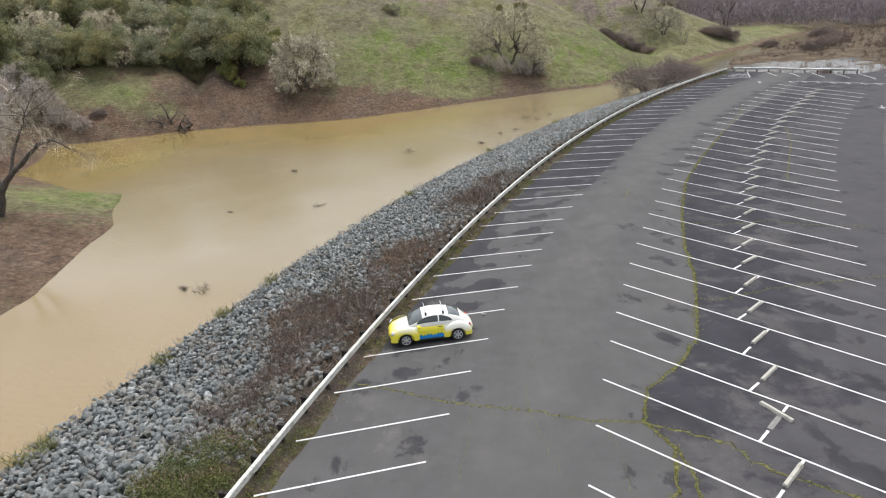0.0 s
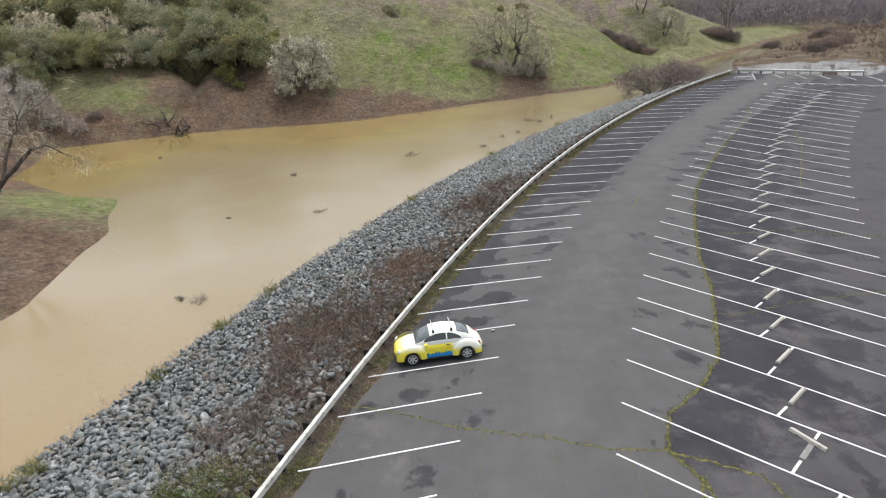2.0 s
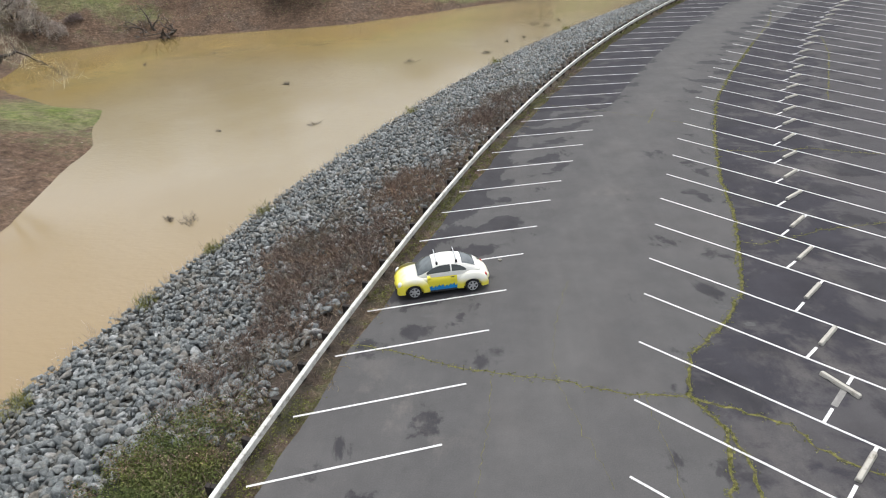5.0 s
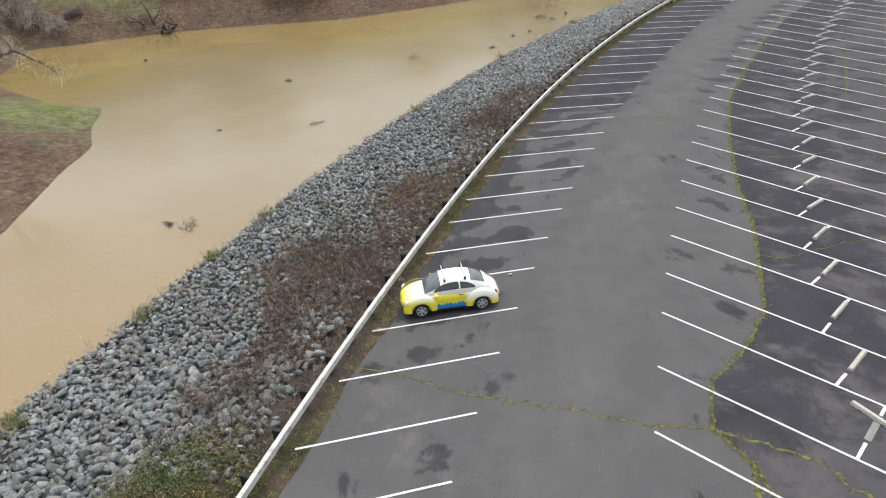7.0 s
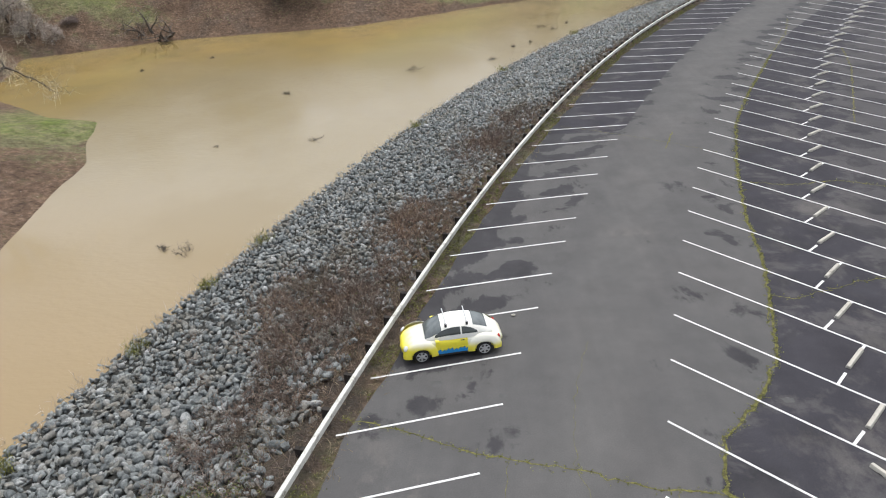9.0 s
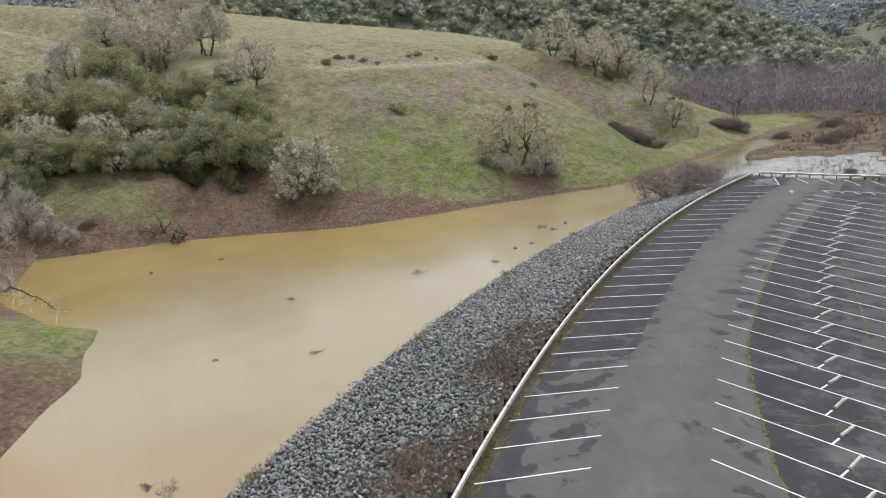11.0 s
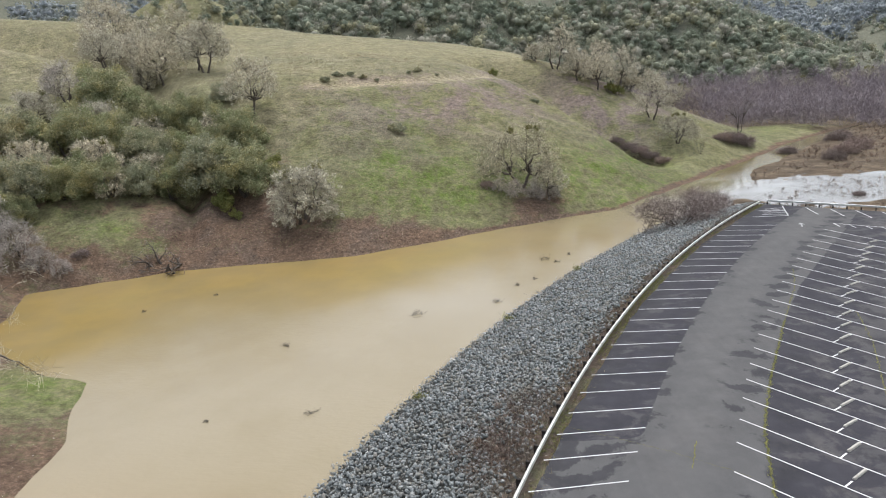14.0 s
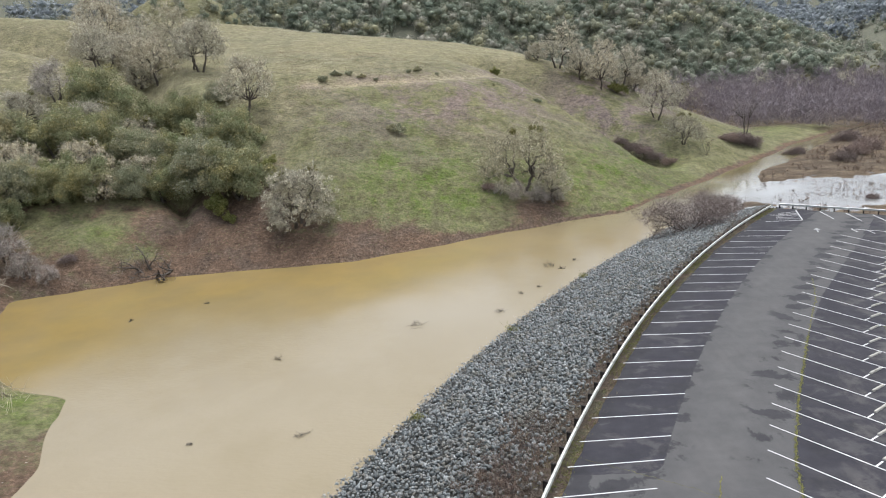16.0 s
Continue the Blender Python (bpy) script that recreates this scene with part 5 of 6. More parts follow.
# the tree on the point, leaning over the water, and its neighbours
def point_tree():
    """Short thick trunk; one bough bends out over the water, the rest carry a twiggy head."""
    g = Growth(61)
    r = g.r

    def grow(pts, radii, sides):
        fine, rad = [], []
        if sides > 3:
            # trunk and boughs sheared sideways to fit the camera's view
            pts = [(p[0] + 0.3 * p[2], p[1], p[2]) for p in pts]
        for i in range(len(pts) - 1):
            for k in range(3):
                t = k / 3
                fine.append(Vector(pts[i]).lerp(Vector(pts[i + 1]), t) + Vector((r.gauss(0, 1), r.gauss(0, 1), r.gauss(0, 1))) * 0.09 * (k > 0))
                rad.append(radii[i] + (radii[i + 1] - radii[i]) * t)
        fine.append(Vector(pts[-1]))
        rad.append(radii[-1])
        vs, fs = tube(fine, rad, sides)
        off = len(g.v)
        g.v += vs
        g.f += [tuple(off + q for q in h) for h in fs]
        return fine

    grow([(0, 0, -0.4), (0.05, 0, 1.2), (0.1, 0, 2.6)], [0.55, 0.45, 0.42], 8)
    a = grow([(0.1, 0, 2.5), (0.9, 0.2, 4.0), (2.3, 0.4, 5.6), (3.4, 0.5, 6.9), (4.7, 0.5, 7.3)], [0.33, 0.28, 0.22, 0.17, 0.13], 6)
    b = grow([(0.1, 0, 2.5), (-1.0, 0.6, 4.6), (-1.4, 1.4, 7.0), (-2.4, 1.8, 9.0)], [0.3, 0.24, 0.16, 0.08], 6)
    c = grow([(-1.0, 0.6, 4.6), (-3.2, -0.4, 5.9), (-5.4, 0.2, 7.4)], [0.2, 0.13, 0.06], 5)
    d = grow([(0.9, 0.2, 4.0), (0.4, 1.6, 6.5), (1.0, 2.2, 8.6), (0.6, 2.6, 10.0)], [0.2, 0.15, 0.09, 0.05], 5)
    e = grow([(4.7, 0.5, 7.3), (6.3, 0.6, 6.5), (8.2, 0.9, 5.3)], [0.1, 0.06, 0.02], 4)
    tips = []
    for path, n, reach in ((a, 7, 1.6), (b, 16, 2.2), (c, 14, 2.0), (d, 16, 2.2), (e, 4, 0.9)):
        for _ in range(n):
            q = path[r.randrange(len(path) // 2, len(path))]
            w = q + Vector((r.gauss(0, 1), r.gauss(0, 1), r.gauss(0.35, 0.7))) * reach * 0.75
            grow([q, q.lerp(w, 0.5) + Vector((r.gauss(0, .2), r.gauss(0, .2), r.gauss(0, .2))), w], [0.055, 0.035, 0.012], 3)
            tips.append(w)
    top = new("oak_tree")
    tagged(top, "bare crooked oak leaning over the muddy point", "tree")
    mesh_part("trunk", g.wood_mesh("trunk", M_BARK), top)
    v, f = twig_cloud(r, tips, 30, 0.9, 1.1, 0.014, 0.3, 0.1)
    mesh_part("twig_crown", raw_mesh("twig_crown", v, f, M_PALETWIG), top)
    return top


point_oak = point_tree()
set_down(point_oak, -46.0, 61.2, 1.0, 0)
grey_tree = bare_oak("bare_tree", 63, 8.5, 10.0, trunks=3, lumps=60, fork=0.15, base=0.12, thick=0.02, boughs=9, twig=1.3, twigs=34, tufts=0, twig_mat=M_GREYTWIG, label="bare purple-grey tree on the brown point")
set_down(grey_tree, -68.0, 90.0, 0.9, 0, group="bare trees on the point")
for x, y, s, a in [(-76, 108, 0.95, 40), (-62, 76, 0.9, 80), (-72, 92, 1.1, 200), (-76, 100, 1.1, 290), (-71.5, 98, 0.8, 120), (-75, 116, 0.85, 160), (-70.5, 113.8, 0.62, 20), (-82, 112, 1.1, 220),
                   (-67, 113.6, 0.42, 300), (-80, 119, 0.8, 75), (-91, 164, 1.25, 110)]:
    again(grey_tree, x, y, s, a, group="bare trees on the point", label="bare purple-grey tree on the brown point")

for x, y, s, a in [(5.0, 147.5, 0.42, 10), (8.2, 146.8, 0.5, 100), (12.0, 147.6, 0.52, 190), (15.6, 149.0, 0.45, 260), (-33.5, 129.6, 0.3, 40)]:
    again(grey_tree, x, y, s, a, sink=0.3, group="bare thickets under the oaks", label="tangled bare grey thicket at an oak's foot")

# dead trees and driftwood
snag = tree_parts("dead_tree", 71, 17.0, 10.0, M_BARK, [("twig", 5, 0.4, 0.9, M_TWIG)], kids=3, levels=2, trunks=3, lean=0.18, thick=0.013, label="dead standing tree with few bare limbs", category="dead tree")
set_down(snag, 84.0, 231.0)
again(snag, 61.8, 199.4, 0.42, 60, label="broken dead stump at the channel's edge")
wad = tree_parts("driftwood", 72, 4.0, 6.5, M_BARK, [("twig", 2, 0.3, 0.6, M_TWIG)], kids=3, levels=2, trunks=5, lean=0.55, thick=0.05, label="dark tangled driftwood stump at the shoreline", category="driftwood")
set_down(wad, -52.6, 118.6, 1.3, 30, 0.25)


def stick(x, y, size, turn, seed, label="dead branch standing out of the muddy water"):
    """A drowned branch: its limbs reach through the water."""
    g = Growth(seed)
    for i in range(3):
        a = radians(turn) + i * 2.2
        g.limb(Vector((0, 0, -0.5)), Vector((math.cos(a), math.sin(a), 0.55)), size, size * 0.03, 0, 0.06, 0.4, 2, 1)
    ob = new("drowned_branch", g.wood_mesh("drowned_branch", M_BARK))
    ob.location = (x, y, WATER_Z + 0.05)
    tagged(ob, label, "branch", "drowned branches")
    heads = [Vector((g.r.gauss(0, 0.35 * size), g.r.gauss(0, 0.3 * size), 0.0)) for _ in range(7)]
    v, f = twig_cloud(g.r, heads, 16, 0.3 * size, 0.42 * size, 0.012, 0.35)
    mesh_part("twig", raw_mesh("twig", v, f, M_BARK), ob, label="dark tangle of fine wet twigs")


for k, (x, y, s, a) in enumerate([(-20.3, 46.0, 0.95, 30), (-21.7, 46.5, 0.7, 140), (-15.3, 67.3, 0.8, 200), (-22.1, 83.5, 0.8, 60), (2.6, 95.0, 0.9, 100), (-7.6, 91.6, 1.2, 20), (10.7, 113.7, 1.2, 310),
                                  (12.0, 112.0, 0.8, 60), (5.5, 101.5, 0.6, 150), (8.0, 104.0, 0.5, 230), (-24.8, 66.5, 0.35, 90), (14.5, 116.0, 0.7, 10), (-46, 98, 0.6, 80), (-38, 104, 0.5, 170)]):
    stick(x, y, s, a, 300 + k)


# ---- woods and thickets, too many to count ----
def knobs():
    """A rounded clump to start from: corners and triangles."""
    bm = bmesh.new()
    bmesh.ops.create_icosphere(bm, subdivisions=1, radius=0.8)
    bm.verts.index_update()
    v = np.array([q.co[:] for q in bm.verts])
    f = np.array([[q.index for q in h.verts] for h in bm.faces])
    bm.free()
    return v, f


KNOB_V, KNOB_F = knobs()


def massed(name, places, per, lump, leaf, mat, label, seed, lumps=7, tall=1.0):
    """Many crowns, each of several uneven leaf clumps with loose leaves at the edges, joined; each crown has its own tint."""
    r = random.Random(seed)
    g = np.random.RandomState(seed)
    cs, tint = [], []
    for x, y, z, w in places:
        t = r.random()
        for c in dome_lumps(r, lumps, w * 0.75, w * tall, 0.1):
            cs.append(Vector((x, y, z)) + c)
            tint.append(t)
    n, m = len(cs), len(KNOB_V)
    C = np.array([q[:] for q in cs])
    size = lump * g.uniform(0.65, 1.25, (n, 1, 1)) * np.array([1, 1, 0.85])
    bulge = 1 + g.normal(0, 0.24, (n, m, 1))
    V = (C[:, None, :] + KNOB_V[None] * size * bulge * 0.8).reshape(-1, 3)
    F = (KNOB_F[None] + (np.arange(n) * m)[:, None, None]).reshape(-1, 3)
    v, f = leaf_cloud(r, cs, per, lump * 1.2, leaf, 0.85, 0.0, 0.5, 0.25)
    f = np.concatenate([f[:, :3], f[:, [0, 2, 3]]]) + len(V)
    tint = np.array(tint)
    ob = new(name, raw_mesh(name, np.concatenate([V, v]), np.concatenate([F, f]), mat, {"crown": np.concatenate([np.repeat(tint, m), np.repeat(tint, per * 4)])}, True))
    tagged(ob, label, "trees", kind="stuff")
    return ob


def grown_over(n, x0, x1, y0, y1, test, seed):
    g = np.random.RandomState(seed)
    x, y = g.uniform(x0, x1, n), g.uniform(y0, y1, n)
    z, soil, lush, dry, wet, wood, track = land(x, y)
    k = test(x, y, z, wood)
    return x[k], y[k], z[k]


x, y, z = grown_over(2500, -200, 300, 385, 575, lambda x, y, z, w: (w > 0.45) & (vnoise(x, y, 55, 77) > -0.5) & (x < 228 + 0.3 * (y - 450)) & (y > 398), 5)
massed("woodland", [(a, b, c - 0.5, 9 + 8 * ((i * 7919) % 100) / 100) for i, (a, b, c) in enumerate(zip(x, y, z))], 80, 3.5, 0.46, M_FARWOOD, "oak woodland covering the ridge behind", 6, 4, 0.75)
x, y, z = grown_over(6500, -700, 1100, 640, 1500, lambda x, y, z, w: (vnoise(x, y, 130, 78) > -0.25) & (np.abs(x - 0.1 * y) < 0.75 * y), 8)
massed("far_woodland", [(a, b, c - 0.5, 15 + 9 * ((i * 7919) % 100) / 100) for i, (a, b, c) in enumerate(zip(x, y, z))], 26, 4.6, 1.5, M_FARWOOD_HAZE, "distant wooded hills with haze tinted into their leaves", 9, 2)
x, y, z = grown_over(700, -330, -90, 330, 560, lambda x, y, z, w: vnoise(x, y, 60, 79) > 0.0, 10)
massed("woodland", [(a, b, c - 0.5, 5 + 4 * ((i * 7919) % 100) / 100) for i, (a, b, c) in enumerate(zip(x, y, z))], 26, 1.4, 0.5, M_FARWOOD, "scattered oaks on the hills to the side", 12)


def thicket(name, places, tall, label, seed, mat, per=9, width=0.06, lumps=5, twig=1.9):
    """Bare crowns of fine twigs over unseen stems, joined; each crown has its own tint."""
    r = random.Random(seed)
    cs, tint = [], []
    for x, y, z, s in places:
        t = r.random()
        h = tall * s
        for c in dome_lumps(r, lumps, h * 0.55, h, 0.12):
            cs.append(Vector((x, y, z)) + c)
            tint.append(t)
    v, f = twig_cloud(r, cs, per, twig * 0.6, twig, width, 1.1)
    ob = new(name, raw_mesh(name, v, f, mat, {"crown": np.repeat(np.array(tint), per * 5)}))
    tagged(ob, label, "thicket", kind="stuff")


x, y, z = grown_over(2300, 70, 360, 258, 372, lambda x, y, z, w: (y > 262 + 10 * vnoise(x, y, 14, 80)) & (x > 88 + 0.25 * (y - 260)) & (x < 330) & (y > 268 - 0.12 * (x - 100)), 14)
thicket("willow_thicket", [(a, b, c, 0.45 + 0.45 * ((i * 7919) % 100) / 100 + 0.35 * float(vnoise(a, b, 16, 83))) for i, (a, b, c) in enumerate(zip(x, y, z))], 17.0, "leafless purple-brown willow thicket on the flats", 15, M_THICKET, 11, 0.07, 7, 2.2)
x, y, z = grown_over(500, 62, 300, 345, 400, lambda x, y, z, w: (w < 0.5) & (x > 70), 24)
thicket("bare_grove", [(a, b, c, 0.6 + 0.5 * ((i * 7919) % 100) / 100) for i, (a, b, c) in enumerate(zip(x, y, z))], 12.0, "bare grey trees at the foot of the woods", 25, M_THICKET, 10, 0.08, 7, 2.4)
x, y, z = grown_over(4200, 46, 210, 132, 268, lambda x, y, z, w: (z > WATER_Z - 0.28 + 0.3 * (vnoise(x, y, 5, 84) < 0.2)) & (line_side(MARSH_BANK, x, y) < -2) & (beyond_end(x, y) > 9) & (vnoise(x, y, 9, 82) > 0.0), 16)
thicket("marsh_brush", [(a, b, c, 0.6) for a, b, c in zip(x, y, z)], 1.3, "low dead brush and reeds in the marsh", 17, M_BRAMBLE, 6, 0.035, 3, 0.6)

x, y, z = grown_over(2600, 50, 130, 132, 200, lambda x, y, z, w: (z < WATER_Z - 0.05) & (z > WATER_Z - 0.9) & (beyond_end(x, y) > 4) & (line_side(MARSH_BANK, x, y) < -1) & (vnoise(x, y, 6, 86) > 0.12), 26)
thicket("pond_reeds", [(a, b, WATER_Z - 0.15, 0.6) for a, b, c in zip(x, y, z)], 0.75, "thin dead reeds standing in the flooded marsh", 27, M_BRAMBLE, 5, 0.022, 2, 0.45)
x, y, z = grown_over(420, 215, 520, 430, 700, lambda x, y, z, w: (vnoise(x, y, 50, 87) > -0.1) & (x > 232 + 0.3 * (y - 450)), 28)
massed("woodland", [(a, b, c - 0.5, 6 + 5 * ((i * 7919) % 100) / 100) for i, (a, b, c) in enumerate(zip(x, y, z))], 30, 1.7, 0.6, M_FARWOOD, "scattered oaks on the grassy hill beyond", 29, 5, 0.9)

# tufts that roughen the hillside turf
def tufts(name, x, y, z, size, mat, label, seed, per=3):
    r = random.Random(seed)
    v, f = leaf_cloud(r, [Vector(p) for p in zip(x, y, z + size * 0.25)], per, size * 1.3, size * 0.5, 0.35)
    ob = new(name, raw_mesh(name, v, f, mat))
    tagged(ob, label, "grass", kind="stuff")


hill_side = lambda x, y, z, w: (line_side(NORTH_SHORE, x, y) > 3) & (vnoise(x, y, 7, 90) > 0.05)
x, y, z = grown_over(26000, -75, 60, 118, 215, hill_side, 18)
tufts("grass_tufts", x, y, z, 0.17, M_TURF, "short green grass tufts on the hillside", 19, 3)
x, y, z = grown_over(26000, -75, 70, 118, 225, lambda x, y, z, w: (line_side(NORTH_SHORE, x, y) > 1) & (vnoise(x, y, 11, 91) > 0.1), 20)
tufts("dry_grass_tufts", x, y, z, 0.17, M_DRYGRASS, "tan dead grass tufts on the hillside", 21, 3)

# ---- the parked car ----
def car_paint():
    """White body that turns yellow low down."""
    k = Mat("white_and_yellow_car_paint", 0.28, spec=0.5)
    at = k.nt.nodes.new("ShaderNodeTexCoord").outputs["Object"]
    sep = k.nt.nodes.new("ShaderNodeSeparateXYZ")
    k.nt.links.new(at, sep.inputs[0])
    h = k.math('ADD', sep.outputs[2], k.math('MULTIPLY', k.math('SUBTRACT', k.noise(2.5), 0.5), 0.2))
    h = k.math('SUBTRACT', h, k.math('MULTIPLY', sep.outputs[0], 0.085))
    k.colour(k.mix(k.step(h, 0.46, 0.82), (0.80, 0.70, 0.055), (0.80, 0.79, 0.69)))
    k.p.inputs["Coat Weight"].default_value = 0.5
    return k.m


M_BODY = car_paint()
M_YELLOW = plain("yellow_car_paint", (0.80, 0.70, 0.055), 0.28, vary=0.05)
M_WHITE = plain("white_car_paint", (0.78, 0.775, 0.72), 0.28, vary=0.04)
# sky reflection and the dashboard behind are put into this glass's base colour
M_SCREEN = plain("sky_toned_glass", (0.10, 0.115, 0.118), 0.07, spec=0.9, vary=0.25)
M_BLUE = plain("blue_flame_decal", (0.01, 0.22, 0.55), 0.35, vary=0.1)
M_GLASS = plain("tinted_car_glass", (0.04, 0.047, 0.045), 0.06, spec=0.7, vary=0.2)
M_TYRE = plain("tyre_rubber", (0.02, 0.02, 0.021), 0.85, vary=0.2)
M_RIM = plain("silver_wheel_paint", (0.52, 0.53, 0.54), 0.35, 0.6, vary=0.1)
M_TRIM = plain("black_plastic", (0.025, 0.025, 0.027), 0.5, vary=0.2)
M_LAMP = plain("headlight_lens", (0.62, 0.64, 0.65), 0.12, vary=0.08, scale=12)
M_RED = plain("red_lamp_lens", (0.42, 0.03, 0.02), 0.2, vary=0.1)


def lofted(sections, close=True):
    bm = bmesh.new()
    rows = [[bm.verts.new(p) for p in s] for s in sections]
    for a, b in zip(rows, rows[1:]):
        for i in range(len(a) - 1):
            bm.faces.new((a[i], a[i + 1], b[i + 1], b[i]))
    if close:
        for s in (rows[0], rows[-1]):
            bm.faces.new(s)
    bmesh.ops.recalc_face_normals(bm, faces=bm.faces)
    for f in bm.faces:
        f.smooth = True
    return bm


def disc(r, y0, y1, n=24, bulge=0.0):
    """A short round about the y axis, its outer face bulged."""
    bm = bmesh.new()
    prof = [(0.0, y0), (r * 0.96, y0), (r, y0 + (y1 - y0) * 0.2), (r, y0 + (y1 - y0) * 0.8), (r * 0.94, y1), (r * 0.5, y1 + bulge), (0.0, y1 + bulge * 1.2)]
    rings = [[bm.verts.new((p * math.cos(6.2832 * i / n), q, p * math.sin(6.2832 * i / n))) for i in range(n)] for p, q in prof[1:-1]]
    for a, b in zip(rings, rings[1:]):
        for i in range(n):
            bm.faces.new((a[i], a[(i + 1) % n], b[(i + 1) % n], b[i]))
    for ring, q in ((rings[0], prof[0][1]), (rings[-1], prof[-1][1])):
        c = bm.verts.new((0, q, 0))
        for i in range(n):
            bm.faces.new((ring[i], ring[(i + 1) % n], c))
    bmesh.ops.recalc_face_normals(bm, faces=bm.faces)
    return bm


def hood_z(x):
    """Height of the body's spine, nose to tail, without the cabin."""
    if x > 0.9:
        return 0.45 + 0.465 * math.sqrt(max(0.0, 1 - ((x - 0.75) / 1.30) ** 2))
    if x < -1.2:
        return 0.42 + 0.50 * math.sqrt(max(0.0, 1 - ((x + 1.0) / 1.09) ** 2))
    return 0.91


def roof_z(x):
    a = 1.30 if x > -0.18 else 1.50
    return 0.86 + 0.64 * max(0.0, 1 - (abs(x + 0.18) / a) ** 2.1) ** 0.62


def body_ring(x, grow=0.0):
    """Half outline of the shell at a station, from under the floor to the spine."""
    e = min(1.0, max(0.02, 1 - (abs(x + 0.02) / 2.06) ** 5))
    w = 0.74 * (0.42 + 0.58 * e ** 0.5) + grow
    zb = 0.20 + 0.16 * (1 - e)
    zt = max(hood_z(x), zb + 0.12) + grow
    zs = zb + (zt - zb) * 0.62
    return [(0.0, zb), (w * 0.9, zb), (w, zb + 0.08), (w * 1.01, zs), (w * 0.985, zs + (zt - zs) * 0.5), (w * 0.90, zt - (zt - zs) * 0.12), (w * 0.55, zt - 0.008), (0.0, zt)]


def cabin_at(x, t, grow=0.0):
    """A point of the cabin's dome: station x, and t from 0 (one sill) over 1 (the middle) to 2 (the other sill)."""
    side = 1 if t <= 1 else -1
    q = min(t, 2 - t)
    top = roof_z(x)
    rise = max(top - 0.86, 0.002)
    w = (0.70 - 0.05 * (abs(x + 0.2) / 1.2) ** 2) * (0.72 + 0.28 * min(1.0, rise / 0.35))
    a = q * math.pi / 2
    y = w * math.cos(a) ** 0.62 * (1 - 0.13 * math.sin(a))
    z = 0.86 + rise * math.sin(a) ** 0.80
    p = Vector((x, side * y, z))
    if grow:
        d = Vector((0.25 * (x + 0.2), side * y, (z - 0.86) * 1.2 + 0.05)).normalized()
        p += d * grow
    return p


def cabin_patch(xs, lo, hi, n, grow):
    """A smooth pane on the dome, between two lines lo(x) and hi(x)."""
    secs = []
    for x in xs:
        a, b = lo(x), hi(x)
        secs.append([cabin_at(x, a + (b - a) * k / n, grow) for k in range(n + 1)])
    return lofted(secs, False)


def beetle():
    car = new("car")
    tagged(car, "small rounded white and yellow car with roof bars", "car")
    # tub: hood, flanks and tail in one shell
    secs = []
    for i in range(41):
        x = 2.02 - 4.08 * i / 40
        half = body_ring(x)
        secs.append([(x, -y, z) for y, z in half[::-1]] + [(x, y, z) for y, z in half[1:]])
    part("body", lofted(secs), M_BODY, car, "white shell turning yellow near the sills")
    span = lambda a, b, n: [a + (b - a) * k / n for k in range(n + 1)]
    part("roof", cabin_patch([-0.18 + 1.295 * math.sin(v) if v > 0 else -0.18 + 1.495 * math.sin(v) for v in span(1.57, -1.57, 48)], lambda x: 0.0, lambda x: 2.0, 48, 0.0), M_WHITE, car, "white domed roof")
    part("windscreen", cabin_patch(span(1.06, 0.40, 14), lambda x: 0.20 + 0.16 * (1.06 - x) / 0.66, lambda x: 1.80 - 0.16 * (1.06 - x) / 0.66, 20, 0.006), M_SCREEN, car, "windscreen, pale with painted sky reflection")
    part("rear_window", cabin_patch(span(-0.86, -1.42, 14), lambda x: 0.52 - 0.05 * (-0.86 - x) / 0.56, lambda x: 1.48 + 0.05 * (-0.86 - x) / 0.56, 20, 0.006), M_SCREEN, car, "rear glass, pale with painted sky reflection")

    def arch(x):
        k = (x + 0.16) / 0.88
        return 0.15 + 0.31 * max(0.0, 1 - abs(k) ** 2.4) ** 0.6

    for flip in (0, 1):
        for name, xs in (("door_window", span(0.68, -0.34, 16)), ("quarter_window", span(-0.40, -1.02, 12))):
            lo = (lambda x: 0.14) if not flip else (lambda x: 1.86)
            hi = arch if not flip else (lambda x: 2 - arch(x))
            part(name, cabin_patch(xs, lo, hi, 8, 0.006), M_GLASS, car, "dark tinted glass")
    for side in (1, -1):
        # doors, with the flames along the sill
        secs = []
        for k in range(11):
            x = 0.68 - 1.28 * k / 10
            ring = body_ring(x, 0.007)
            secs.append([(x, side * y, z) for y, z in ring[2:6]] + [(x, side * (ring[5][0] - 0.03), 0.905)])
        door = part("door", lofted(secs, False), M_YELLOW, car, "bright yellow door")
        bm = bmesh.new()
        low = [bm.verts.new((0.78 - 1.45 * i / 18, side * 0.764, 0.27)) for i in range(19)]
        top = [bm.verts.new((0.78 - 1.45 * i / 18 - (0.05 if i % 2 else 0.0), side * 0.766, (0.50 if i % 2 else 0.41) + 0.03 * math.sin(i))) for i in range(19)]
        for i in range(18):
            bm.faces.new((low[i], low[i + 1], top[i + 1], top[i]))
        part("flame_decal", bm, M_BLUE, door, "jagged blue flames along the sill")
        part("door_handle", box(0.16, 0.03, 0.03, 0.005), M_TRIM, door).location = (-0.40, side * 0.755, 0.80)
        part("mirror", disc(0.085, -0.07, 0.07, 12), M_YELLOW, car, "yellow door mirror").matrix_basis = pose(0.62, side * 0.83, 0.93, 0, 0, 90)
        for ax, big in ((1.26, 1.0), (-1.25, 1.0)):
            # flared wing over the wheel
            secs = []
            for a in range(0, 19):
                t = radians(-8 + 196 * a / 18)
                ring = []
                for q in range(8):
                    s = q / 7
                    r = 0.345 + 0.31 * s
